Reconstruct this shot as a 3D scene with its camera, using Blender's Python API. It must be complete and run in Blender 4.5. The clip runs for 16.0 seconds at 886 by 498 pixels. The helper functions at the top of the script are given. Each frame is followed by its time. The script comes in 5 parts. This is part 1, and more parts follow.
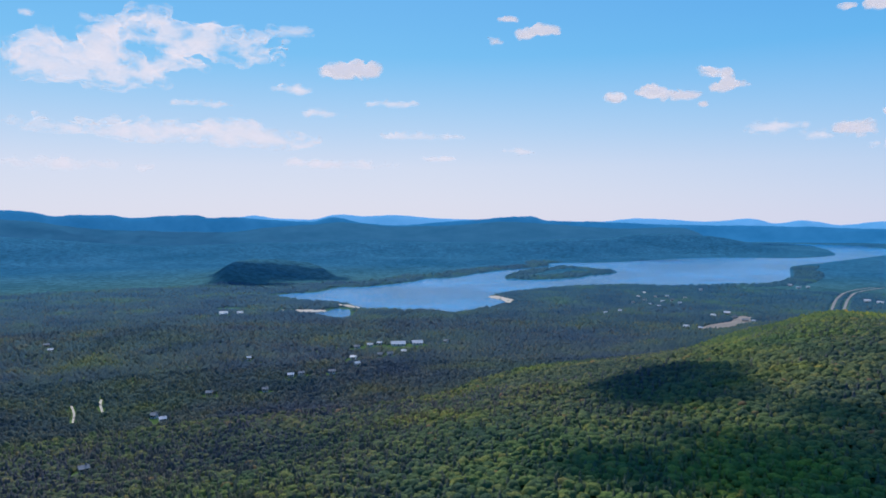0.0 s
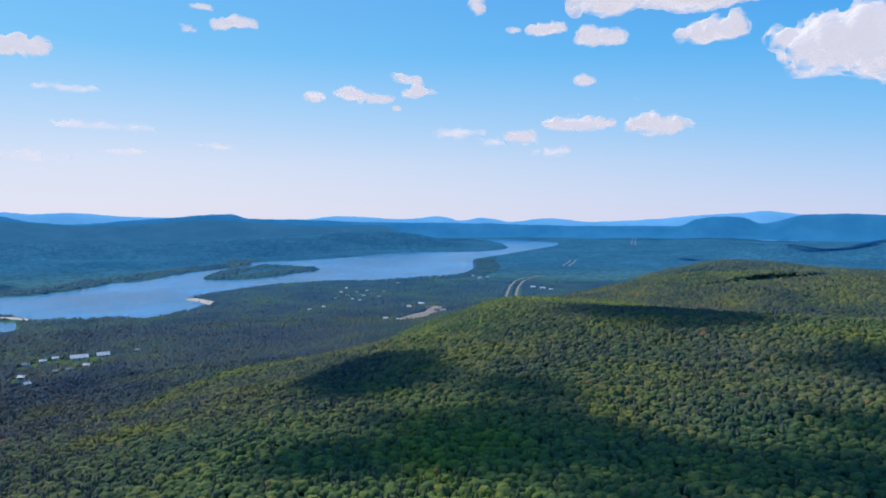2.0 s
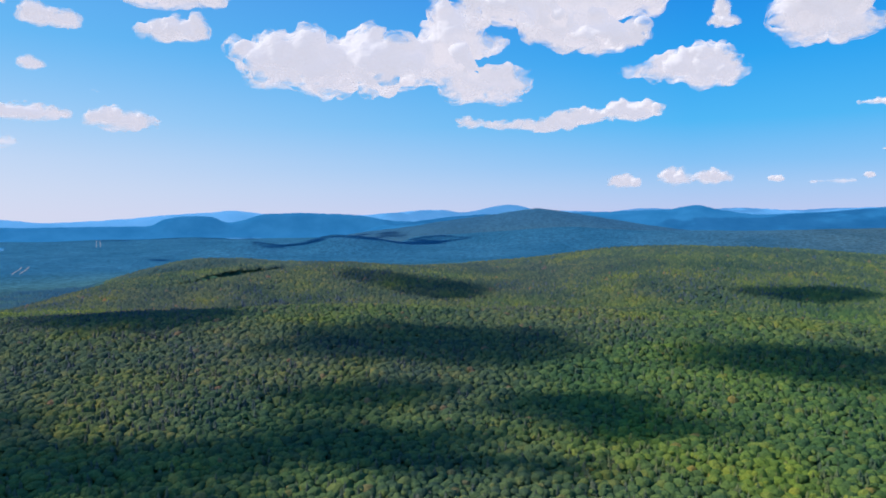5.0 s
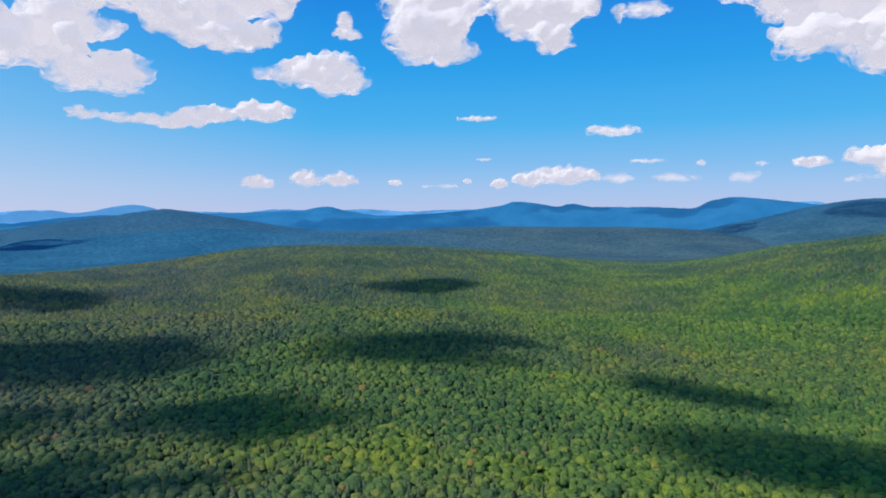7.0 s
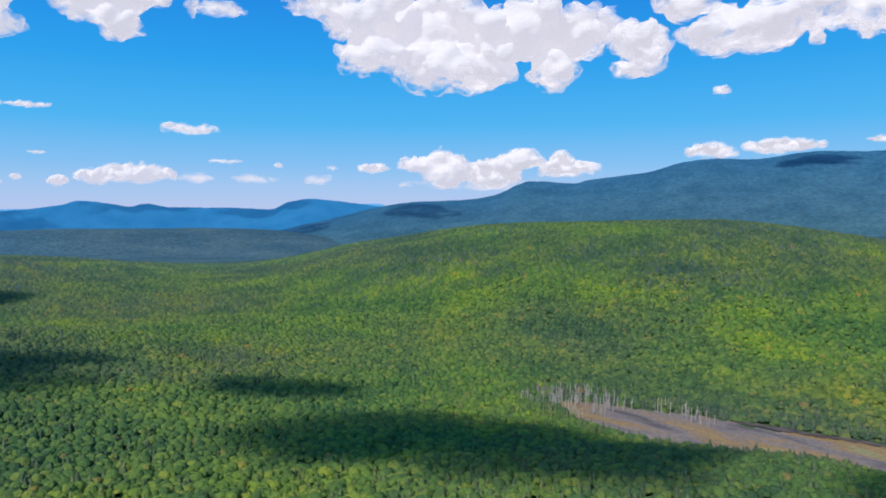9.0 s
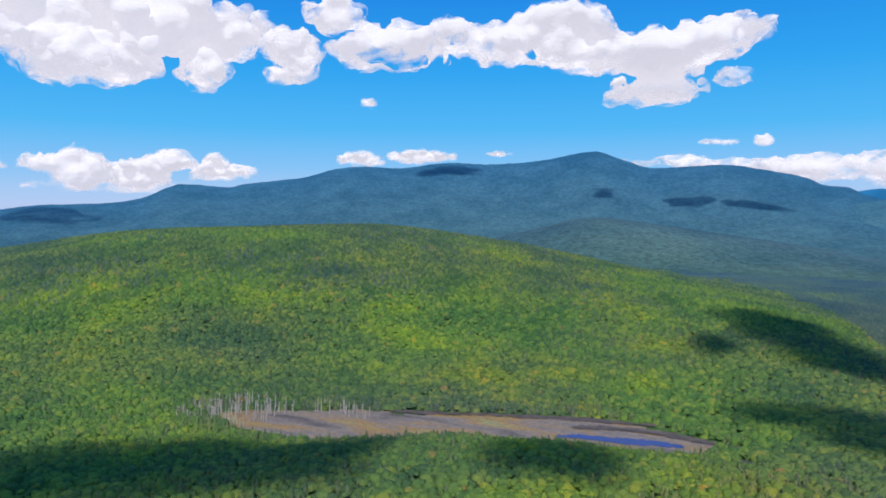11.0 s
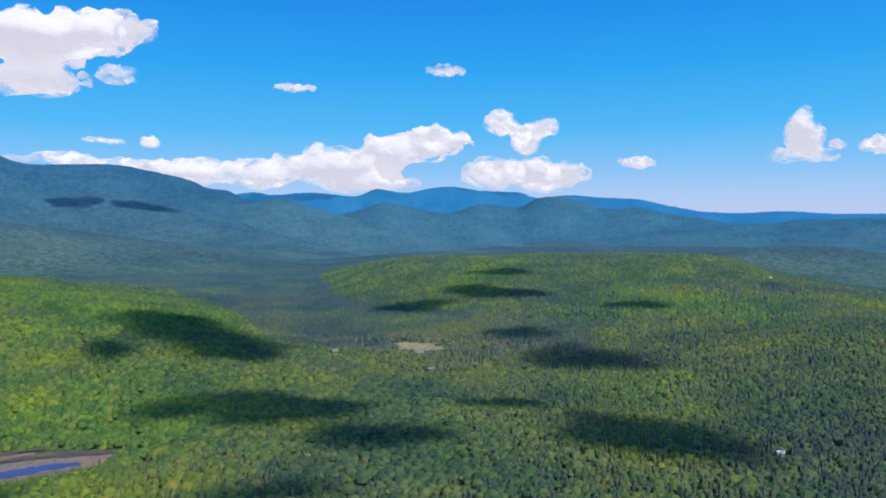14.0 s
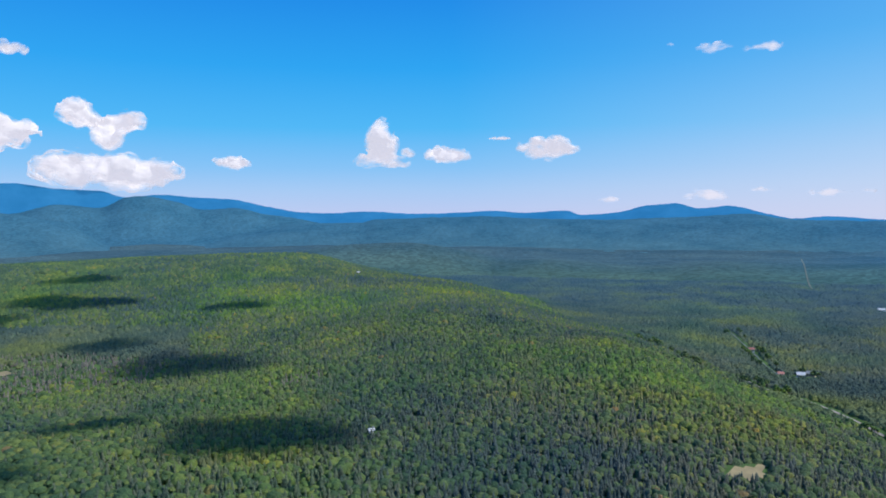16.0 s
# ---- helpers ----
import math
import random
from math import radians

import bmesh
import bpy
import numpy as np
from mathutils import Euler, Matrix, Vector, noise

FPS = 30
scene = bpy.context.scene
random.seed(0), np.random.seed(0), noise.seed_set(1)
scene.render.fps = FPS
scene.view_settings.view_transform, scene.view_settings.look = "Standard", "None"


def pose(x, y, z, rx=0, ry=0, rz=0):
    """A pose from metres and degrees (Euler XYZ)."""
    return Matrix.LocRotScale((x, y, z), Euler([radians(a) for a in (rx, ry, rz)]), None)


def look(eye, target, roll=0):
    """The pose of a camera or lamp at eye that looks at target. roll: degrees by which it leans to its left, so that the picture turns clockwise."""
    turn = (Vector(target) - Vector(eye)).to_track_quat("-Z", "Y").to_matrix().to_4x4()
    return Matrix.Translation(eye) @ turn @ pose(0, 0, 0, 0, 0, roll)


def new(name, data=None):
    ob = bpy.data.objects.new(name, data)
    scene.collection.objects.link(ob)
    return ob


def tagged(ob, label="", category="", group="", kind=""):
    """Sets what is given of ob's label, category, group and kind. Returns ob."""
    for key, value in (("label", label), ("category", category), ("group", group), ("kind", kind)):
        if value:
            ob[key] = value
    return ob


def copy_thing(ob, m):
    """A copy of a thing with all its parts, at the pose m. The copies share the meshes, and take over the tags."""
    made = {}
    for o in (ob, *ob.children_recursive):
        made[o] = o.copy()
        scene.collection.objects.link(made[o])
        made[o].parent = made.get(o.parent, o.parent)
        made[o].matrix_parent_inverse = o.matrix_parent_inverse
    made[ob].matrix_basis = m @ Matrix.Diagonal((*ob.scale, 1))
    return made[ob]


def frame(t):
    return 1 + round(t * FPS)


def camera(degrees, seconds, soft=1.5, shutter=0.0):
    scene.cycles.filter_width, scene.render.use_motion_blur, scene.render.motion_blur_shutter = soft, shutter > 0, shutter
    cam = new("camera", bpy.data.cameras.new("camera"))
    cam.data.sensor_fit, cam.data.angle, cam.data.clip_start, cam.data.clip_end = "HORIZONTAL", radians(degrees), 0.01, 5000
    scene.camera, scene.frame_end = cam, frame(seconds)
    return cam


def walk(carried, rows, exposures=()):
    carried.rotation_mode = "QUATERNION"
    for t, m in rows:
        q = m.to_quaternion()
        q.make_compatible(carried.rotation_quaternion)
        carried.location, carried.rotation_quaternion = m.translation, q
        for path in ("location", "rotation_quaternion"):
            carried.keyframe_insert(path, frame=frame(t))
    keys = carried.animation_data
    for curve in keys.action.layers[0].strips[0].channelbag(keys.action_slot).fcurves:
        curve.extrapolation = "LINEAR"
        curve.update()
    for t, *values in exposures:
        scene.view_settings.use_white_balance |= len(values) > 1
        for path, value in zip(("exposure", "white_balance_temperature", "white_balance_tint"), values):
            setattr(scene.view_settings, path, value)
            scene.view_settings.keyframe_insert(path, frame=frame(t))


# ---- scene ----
# A wooded upland with a long lake; metres, z = 0 is the lake's level. Bearings are degrees clockwise from +y.
EYE = 150.0
cam = camera(64.5, 16.0, soft=1.8)
walk(cam, [
    (0.0, pose(0, 0, EYE, 87.40, -0.00, 0.00)),
    (0.5, pose(0, 0, EYE, 87.30, 0.01, -1.90)),
    (1.0, pose(0, 0, EYE, 87.33, 0.01, -8.61)),
    (1.5, pose(0, 0, EYE, 87.30, 0.07, -16.22)),
    (2.0, pose(0, 0, EYE, 87.22, 0.05, -23.92)),
    (2.5, pose(0, 0, EYE, 87.27, 0.17, -30.83)),
    (3.0, pose(0, 0, EYE, 87.14, 0.21, -37.64)),
    (3.5, pose(0, 0, EYE, 87.15, 0.18, -44.54)),
    (4.0, pose(0, 0, EYE, 87.18, 0.27, -51.44)),
    (6.5, pose(0, 0, EYE, 86.95, 0.20, -86.80)),
    (7.0, pose(0, 0, EYE, 87.00, 0.21, -94.49)),
    (7.5, pose(0, 0, EYE, 86.98, 0.17, -102.89)),
    (8.0, pose(0, 0, EYE, 87.05, 0.08, -111.38)),
    (8.5, pose(0, 0, EYE, 87.00, 0.05, -119.97)),
    (11.0, pose(0, 0, EYE, 87.36, 0.01, -155.18)),
    (11.5, pose(0, 0, EYE, 87.39, 0.04, -162.98)),
    (12.0, pose(0, 0, EYE, 87.37, 0.09, -170.89)),
    (12.5, pose(0, 0, EYE, 87.40, 0.12, -178.19)),
    (13.0, pose(0, 0, EYE, 87.39, 0.18, -186.10)),
    (13.5, pose(0, 0, EYE, 87.32, 0.23, -194.10)),
    (14.0, pose(0, 0, EYE, 87.31, 0.28, -202.11)),
    (14.5, pose(0, 0, EYE, 87.25, 0.30, -210.11)),
    (15.0, pose(0, 0, EYE, 87.24, 0.41, -218.21)),
    (15.5, pose(0, 0, EYE, 87.20, 0.47, -226.11)),
    (16.0, pose(0, 0, EYE, 87.12, 0.51, -234.11)),
], [(0.0, -0.18), (3.5, -0.06), (7.0, -0.2), (11.0, -0.12), (16.0, -0.1)])

# ---- light ----
SUN_BEARING, SUN_HEIGHT = -20.0, 47.0
world = bpy.data.worlds.new("sky")
scene.world = world
world.use_nodes = True
wn, wl = world.node_tree.nodes, world.node_tree.links
sky = wn.new("ShaderNodeTexSky")
sky.sky_type, sky.sun_disc = "NISHITA", False
sky.sun_elevation, sky.sun_rotation = radians(SUN_HEIGHT), radians(SUN_BEARING)
sky.altitude, sky.air_density, sky.dust_density, sky.ozone_density = 300, 1.0, 0.8, 2.5
# the film's vivid blue, paling to a milky white over the horizon and towards the sun
tex = wn.new("ShaderNodeTexCoord")
sep = wn.new("ShaderNodeSeparateXYZ")
wl.new(tex.outputs["Generated"], sep.inputs[0])
blue = wn.new("ShaderNodeValToRGB")
for p, c in ((0.0, (0.54, 0.64, 0.96)), (0.035, (0.39, 0.62, 0.98)), (0.065, (0.24, 0.57, 0.99)), (0.12, (0.07, 0.50, 0.99)), (0.2, (0.015, 0.39, 0.95)), (0.3, (0.004, 0.26, 0.86)), (0.6, (0.05, 0.3, 0.85))):
    e = blue.color_ramp.elements.new(p)
    e.color = (*c, 1)
blue.color_ramp.elements.remove(blue.color_ramp.elements[0])
blue.color_ramp.elements.remove(blue.color_ramp.elements[-1])
wl.new(sep.outputs["Z"], blue.inputs["Fac"])
dot = wn.new("ShaderNodeVectorMath")
dot.operation = "DOT_PRODUCT"
dot.inputs[1].default_value = (math.sin(radians(SUN_BEARING)), math.cos(radians(SUN_BEARING)), 0.0)
wl.new(tex.outputs["Generated"], dot.inputs[0])
glow = wn.new("ShaderNodeMapRange")
glow.inputs["From Min"].default_value, glow.inputs["From Max"].default_value = -0.25, 0.95
glow.inputs["To Max"].default_value = 1.0
wl.new(dot.outputs["Value"], glow.inputs["Value"])
low = wn.new("ShaderNodeMapRange")
low.inputs["From Min"].default_value, low.inputs["From Max"].default_value = 0.0, 0.26
low.inputs["To Min"].default_value, low.inputs["To Max"].default_value = 1.0, 0.75
wl.new(sep.outputs["Z"], low.inputs["Value"])
both = wn.new("ShaderNodeMath")
both.operation = "MULTIPLY"
wl.new(glow.outputs["Result"], both.inputs[0])
wl.new(low.outputs["Result"], both.inputs[1])
milk = wn.new("ShaderNodeMix")
milk.data_type = "RGBA"
pale = wn.new("ShaderNodeValToRGB")
for p, c in ((0.0, (0.78, 0.80, 0.96)), (0.07, (0.73, 0.79, 0.97)), (0.14, (0.50, 0.72, 0.99)), (0.22, (0.24, 0.63, 1.0)), (0.5, (0.12, 0.5, 0.98))):
    e = pale.color_ramp.elements.new(p)
    e.color = (*c, 1)
pale.color_ramp.elements.remove(pale.color_ramp.elements[0])
pale.color_ramp.elements.remove(pale.color_ramp.elements[-1])
wl.new(sep.outputs["Z"], pale.inputs["Fac"])
wl.new(pale.outputs["Color"], milk.inputs["B"])
wl.new(both.outputs["Value"], milk.inputs["Factor"])
wl.new(blue.outputs["Color"], milk.inputs["A"])
dim = wn.new("ShaderNodeVectorMath")
dim.operation = "SCALE"
dim.inputs["Scale"].default_value = 0.1
wl.new(sky.outputs["Color"], dim.inputs[0])
air = wn.new("ShaderNodeMix")
air.data_type = "RGBA"
air.inputs["Factor"].default_value = 0.92
wl.new(dim.outputs["Vector"], air.inputs["A"])
wl.new(milk.outputs["Result"], air.inputs["B"])
wl.new(air.outputs["Result"], wn["Background"].inputs["Color"])
wn["Background"].inputs["Strength"].default_value = 1.04

sun = new("sun", bpy.data.lights.new("sun", "SUN"))
sun.data.energy, sun.data.angle, sun.data.color = 4.6, radians(0.5), (1.0, 0.95, 0.86)
sb, sh = radians(SUN_BEARING), radians(SUN_HEIGHT)
SUN_WAY = Vector((math.sin(sb) * math.cos(sh), math.cos(sb) * math.cos(sh), math.sin(sh)))
sun.matrix_world = look(SUN_WAY * 1000, (0, 0, 0))

# ---- materials ----
def material(name, rough=0.8):
    m = bpy.data.materials.new(name)
    m.use_nodes = True
    n, l = m.node_tree.nodes, m.node_tree.links
    b = n["Principled BSDF"]
    b.inputs["Roughness"].default_value = rough
    return m, n, l, b


def ramp_node(n, stops, ease="LINEAR"):
    r = n.new("ShaderNodeValToRGB")
    r.color_ramp.interpolation = ease
    e = r.color_ramp.elements
    e[0].position, e[0].color = stops[0][0], (*stops[0][1], 1)
    e[1].position, e[1].color = stops[-1][0], (*stops[-1][1], 1)
    for p, c in stops[1:-1]:
        k = e.new(p)
        k.color = (*c, 1)
    return r


def noise_node(n, l, scale, detail=4.0, rough=0.55):
    g = n.new("ShaderNodeNewGeometry")
    t = n.new("ShaderNodeTexNoise")
    t.inputs["Scale"].default_value, t.inputs["Detail"].default_value, t.inputs["Roughness"].default_value = scale, detail, rough
    l.new(g.outputs["Position"], t.inputs["Vector"])
    return t


def mix_node(n, l, kind, fac, a, b):
    m = n.new("ShaderNodeMix")
    m.data_type, m.blend_type = "RGBA", kind
    for sock, v in ((m.inputs["Factor"], fac), (m.inputs["A"], a), (m.inputs["B"], b)):
        if isinstance(v, (int, float)):
            sock.default_value = v
        elif isinstance(v, tuple):
            sock.default_value = (*v, 1)
        else:
            l.new(v, sock)
    return m.outputs["Result"]


def bump_node(n, l, b, height, strength, distance):
    k = n.new("ShaderNodeBump")
    k.inputs["Strength"].default_value, k.inputs["Distance"].default_value = strength, distance
    l.new(height, k.inputs["Height"])
    l.new(k.outputs["Normal"], b.inputs["Normal"])


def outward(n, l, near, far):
    """Share of painted haze by distance: 0 on the home hills, 1 in the far woods."""
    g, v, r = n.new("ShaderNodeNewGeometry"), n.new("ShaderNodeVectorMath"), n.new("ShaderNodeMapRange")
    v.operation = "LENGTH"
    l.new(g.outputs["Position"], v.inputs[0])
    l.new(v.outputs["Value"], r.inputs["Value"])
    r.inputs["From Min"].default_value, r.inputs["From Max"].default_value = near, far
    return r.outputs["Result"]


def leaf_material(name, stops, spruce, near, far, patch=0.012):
    """Foliage: each crown its own shade, lighter and darker stands, leafy grain; blue haze painted in farther out."""
    m, n, l, b = material(name, 0.8)
    g = n.new("ShaderNodeNewGeometry")
    r = ramp_node(n, stops)
    l.new(g.outputs["Random Per Island"], r.inputs["Fac"])
    broad = noise_node(n, l, patch, 4, 0.6)
    br = ramp_node(n, [(0.36, (0.58, 0.72, 0.92)), (0.48, (0.9, 0.93, 0.98)), (0.56, (1.08, 1.04, 0.95)), (0.66, (1.42, 1.24, 0.75))])
    l.new(broad.outputs["Fac"], br.inputs["Fac"])
    c = mix_node(n, l, "MULTIPLY", 1.0, r.outputs["Color"], br.outputs["Color"])
    wide = noise_node(n, l, 0.0045, 3, 0.5)
    wr = ramp_node(n, [(0.36, (0.98, 0.84, 1.3)), (0.5, (1.12, 0.98, 1.12)), (0.62, (1.14, 1.14, 0.95))])
    l.new(wide.outputs["Fac"], wr.inputs["Fac"])
    c = mix_node(n, l, "MULTIPLY", 1.0, c, wr.outputs["Color"])
    # haze and backlight towards the sun, tinted into crowns on the side of the lake
    sy, sm = n.new("ShaderNodeSeparateXYZ"), n.new("ShaderNodeMapRange")
    l.new(g.outputs["Position"], sy.inputs[0])
    l.new(sy.outputs["Y"], sm.inputs["Value"])
    sm.inputs["From Min"].default_value, sm.inputs["From Max"].default_value = -300, 350
    c = mix_node(n, l, "MULTIPLY", sm.outputs["Result"], c, (0.98, 0.8, 1.2))
    fine = noise_node(n, l, 1.1, 6, 0.75)
    fr = ramp_node(n, [(0.33, (0.68, 0.72, 0.74)), (0.67, (1.32, 1.28, 1.2))])
    l.new(fine.outputs["Fac"], fr.inputs["Fac"])
    c = mix_node(n, l, "MULTIPLY", 1.0, c, fr.outputs["Color"])
    clump = n.new("ShaderNodeTexVoronoi")
    clump.inputs["Scale"].default_value = 0.75
    l.new(g.outputs["Position"], clump.inputs["Vector"])
    lobe, both = n.new("ShaderNodeMath"), n.new("ShaderNodeMath")
    lobe.operation, both.operation = "MULTIPLY", "ADD"
    lobe.inputs[1].default_value = -0.9
    l.new(clump.outputs["Distance"], lobe.inputs[0])
    l.new(lobe.outputs["Value"], both.inputs[0])
    l.new(fine.outputs["Fac"], both.inputs[1])
    # spruce holds the blue of distance haze, mixed into the base colour
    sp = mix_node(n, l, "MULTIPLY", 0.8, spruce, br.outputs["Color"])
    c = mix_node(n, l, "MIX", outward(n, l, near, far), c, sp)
    l.new(c, b.inputs["Base Color"])
    b.inputs["Specular IOR Level"].default_value = 0.03
    bump_node(n, l, b, both.outputs["Value"], 0.55, 1.0)
    return m


def woods_floor(name, light, dark, haze_light, haze_dark, south_haze_light, south_haze_dark, near, far, cell=0.12, patch=0.004, grain=0.25, glow=0.0):
    """Closed woods seen from far: crowns as cells, with lighter and darker stands, and haze painted in."""
    m, n, l, b = material(name, 0.9)
    g = n.new("ShaderNodeNewGeometry")
    v = n.new("ShaderNodeTexVoronoi")
    v.inputs["Scale"].default_value = cell
    l.new(g.outputs["Position"], v.inputs["Vector"])
    stand = noise_node(n, l, patch, 7, 0.65)
    r = ramp_node(n, [(0.36, dark), (0.64, light)])
    l.new(stand.outputs["Fac"], r.inputs["Fac"])
    r2 = ramp_node(n, [(0.36, haze_dark), (0.64, haze_light)])
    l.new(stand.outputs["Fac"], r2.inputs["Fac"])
    r3 = ramp_node(n, [(0.36, south_haze_dark), (0.64, south_haze_light)])
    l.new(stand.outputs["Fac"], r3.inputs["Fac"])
    # southern slopes, lit from the front, get greener haze tones of their own
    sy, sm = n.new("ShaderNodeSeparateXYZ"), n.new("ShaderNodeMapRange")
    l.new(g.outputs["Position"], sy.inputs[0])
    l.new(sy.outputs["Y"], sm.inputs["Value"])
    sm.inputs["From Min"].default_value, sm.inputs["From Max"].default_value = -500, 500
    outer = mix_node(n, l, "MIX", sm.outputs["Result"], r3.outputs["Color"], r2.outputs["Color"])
    # distance haze is blended into the base colour
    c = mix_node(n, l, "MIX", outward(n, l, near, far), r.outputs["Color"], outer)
    bw = n.new("ShaderNodeSeparateColor")
    l.new(v.outputs["Color"], bw.inputs["Color"])
    vr = ramp_node(n, [(0.0, (1 - grain,) * 3), (1.0, (1 + grain,) * 3)])
    l.new(bw.outputs["Red"], vr.inputs["Fac"])
    c = mix_node(n, l, "MULTIPLY", 1.0, c, vr.outputs["Color"])
    l.new(c, b.inputs["Base Color"])
    b.inputs["Specular IOR Level"].default_value = 0.0
    # emission lifts far slopes and their shadows, as haze would
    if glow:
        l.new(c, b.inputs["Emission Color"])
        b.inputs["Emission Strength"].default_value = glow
    inv = n.new("ShaderNodeMath")
    inv.operation = "SUBTRACT"
    inv.inputs[0].default_value = 1.0
    l.new(v.outputs["Distance"], inv.inputs[1])
    bump_node(n, l, b, inv.outputs["Value"], grain, 2.0)
    return m


def plain(name, colour, rough=0.7, grain=2.0, vary=0.25, metal=0.0):
    m, n, l, b = material(name, rough)
    t = noise_node(n, l, grain, 5, 0.6)
    r = ramp_node(n, [(0.3, tuple(c * (1 - vary) for c in colour)), (0.7, tuple(min(1, c * (1 + vary)) for c in colour))])
    l.new(t.outputs["Fac"], r.inputs["Fac"])
    l.new(r.outputs["Color"], b.inputs["Base Color"])
    b.inputs["Metallic"].default_value = metal
    return m


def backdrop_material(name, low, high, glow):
    """Far ranges of the backdrop, blue with distance haze painted into colour and emission."""
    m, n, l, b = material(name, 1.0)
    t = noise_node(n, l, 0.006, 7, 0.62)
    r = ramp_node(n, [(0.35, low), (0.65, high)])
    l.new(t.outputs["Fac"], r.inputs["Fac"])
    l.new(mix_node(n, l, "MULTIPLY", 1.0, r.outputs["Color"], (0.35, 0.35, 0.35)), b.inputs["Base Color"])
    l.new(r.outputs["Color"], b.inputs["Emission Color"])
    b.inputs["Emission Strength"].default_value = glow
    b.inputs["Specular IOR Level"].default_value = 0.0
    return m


# each single colour is distance haze, blended in between the two distances
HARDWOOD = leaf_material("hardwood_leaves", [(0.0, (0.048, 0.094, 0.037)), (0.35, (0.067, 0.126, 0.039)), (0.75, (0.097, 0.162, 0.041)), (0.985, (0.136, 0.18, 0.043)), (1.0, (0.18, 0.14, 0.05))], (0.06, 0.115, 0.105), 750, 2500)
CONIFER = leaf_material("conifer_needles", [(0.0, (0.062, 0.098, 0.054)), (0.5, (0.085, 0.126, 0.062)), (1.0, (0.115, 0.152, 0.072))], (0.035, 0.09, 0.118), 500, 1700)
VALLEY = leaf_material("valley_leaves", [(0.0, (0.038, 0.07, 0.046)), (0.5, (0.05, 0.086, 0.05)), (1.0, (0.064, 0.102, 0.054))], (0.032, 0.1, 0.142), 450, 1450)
# duller greens stand in for hazier air over the southern valley
SOUTH_VALLEY = leaf_material("hazed_valley_leaves", [(0.0, (0.052, 0.084, 0.05)), (0.5, (0.068, 0.106, 0.058)), (1.0, (0.09, 0.13, 0.064))], (0.052, 0.104, 0.125), 600, 1600)
# second and third colour pairs are haze tints, for north and south
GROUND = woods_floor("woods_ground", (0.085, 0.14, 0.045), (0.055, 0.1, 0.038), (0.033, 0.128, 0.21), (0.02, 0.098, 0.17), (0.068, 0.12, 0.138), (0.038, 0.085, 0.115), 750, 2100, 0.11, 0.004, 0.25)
FAR_WOODS = woods_floor("hazed_far_slopes", (0.07, 0.122, 0.12), (0.044, 0.094, 0.105), (0.028, 0.088, 0.15), (0.022, 0.074, 0.134), (0.036, 0.105, 0.158), (0.022, 0.08, 0.13), 2000, 3500, 0.1, 0.005, 0.16, 0.46)
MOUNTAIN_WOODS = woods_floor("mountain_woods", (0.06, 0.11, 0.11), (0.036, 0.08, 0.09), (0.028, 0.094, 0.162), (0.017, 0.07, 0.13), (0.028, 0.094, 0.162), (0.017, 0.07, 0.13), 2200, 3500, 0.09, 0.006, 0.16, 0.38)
# haze blues with emission, paler for farther ranges
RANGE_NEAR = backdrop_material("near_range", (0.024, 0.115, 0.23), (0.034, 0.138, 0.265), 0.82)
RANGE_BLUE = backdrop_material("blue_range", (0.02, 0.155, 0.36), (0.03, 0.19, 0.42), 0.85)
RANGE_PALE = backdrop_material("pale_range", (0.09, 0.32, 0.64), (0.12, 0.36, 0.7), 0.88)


def water_material(name, colour, rough, ripple):
    m, n, l, b = material(name, rough)
    streak = noise_node(n, l, 0.004, 4, 0.6)
    sr = ramp_node(n, [(0.4, tuple(c * 0.8 for c in colour)), (0.62, tuple(c * 1.35 for c in colour))])
    l.new(streak.outputs["Fac"], sr.inputs["Fac"])
    l.new(sr.outputs["Color"], b.inputs["Base Color"])
    b.inputs["IOR"].default_value = 1.33
    t = noise_node(n, l, ripple, 3)
    bump_node(n, l, b, t.outputs["Fac"], 0.3, 1.0)
    b.inputs["Specular IOR Level"].default_value = 0.16
    return m


WATER = water_material("lake_water", (0.008, 0.14, 0.31), 0.2, 0.35)
DIRT = plain("pale_dirt", (0.2, 0.165, 0.145), 0.9, 0.05, 0.3)
SAND = plain("sand", (0.42, 0.36, 0.3), 0.9, 0.05, 0.2)
ASPHALT = plain("sunlit_asphalt", (0.19, 0.18, 0.185), 0.9, 0.3, 0.15)
BARK = plain("bark", (0.12, 0.09, 0.07), 0.9, 3.0, 0.4)

CUT_GRASS = plain("rough_cut_grass", (0.08, 0.10, 0.08), 0.9, 0.1, 0.3)
MUD = plain("dark_mud", (0.09, 0.06, 0.045), 0.7, 0.2, 0.5)
SEDGE = plain("tan_sedge", (0.26, 0.17, 0.07), 0.9, 0.06, 0.45)
MEADOW = plain("dry_meadow", (0.26, 0.2, 0.1), 0.9, 0.1, 0.3)
GREY_WOOD = plain("weathered_dead_wood", (0.33, 0.29, 0.27), 0.9, 1.0, 0.3)
WHITE_WALL = plain("white_clapboard", (0.55, 0.54, 0.53), 0.6, 0.6, 0.08)
TAN_WALL = plain("tan_boards", (0.42, 0.32, 0.22), 0.7, 0.6, 0.2)
GREY_ROOF = plain("grey_shingle_roof", (0.2, 0.2, 0.21), 0.8, 0.8, 0.25)
PALE_ROOF = plain("pale_metal_roof", (0.48, 0.48, 0.5), 0.5, 0.5, 0.08)
RED_ROOF = plain("red_metal_roof", (0.3, 0.11, 0.09), 0.5, 0.5, 0.15)
DARK_GLASS = plain("dark_window_glass", (0.03, 0.035, 0.04), 0.1, 0.5, 0.1)
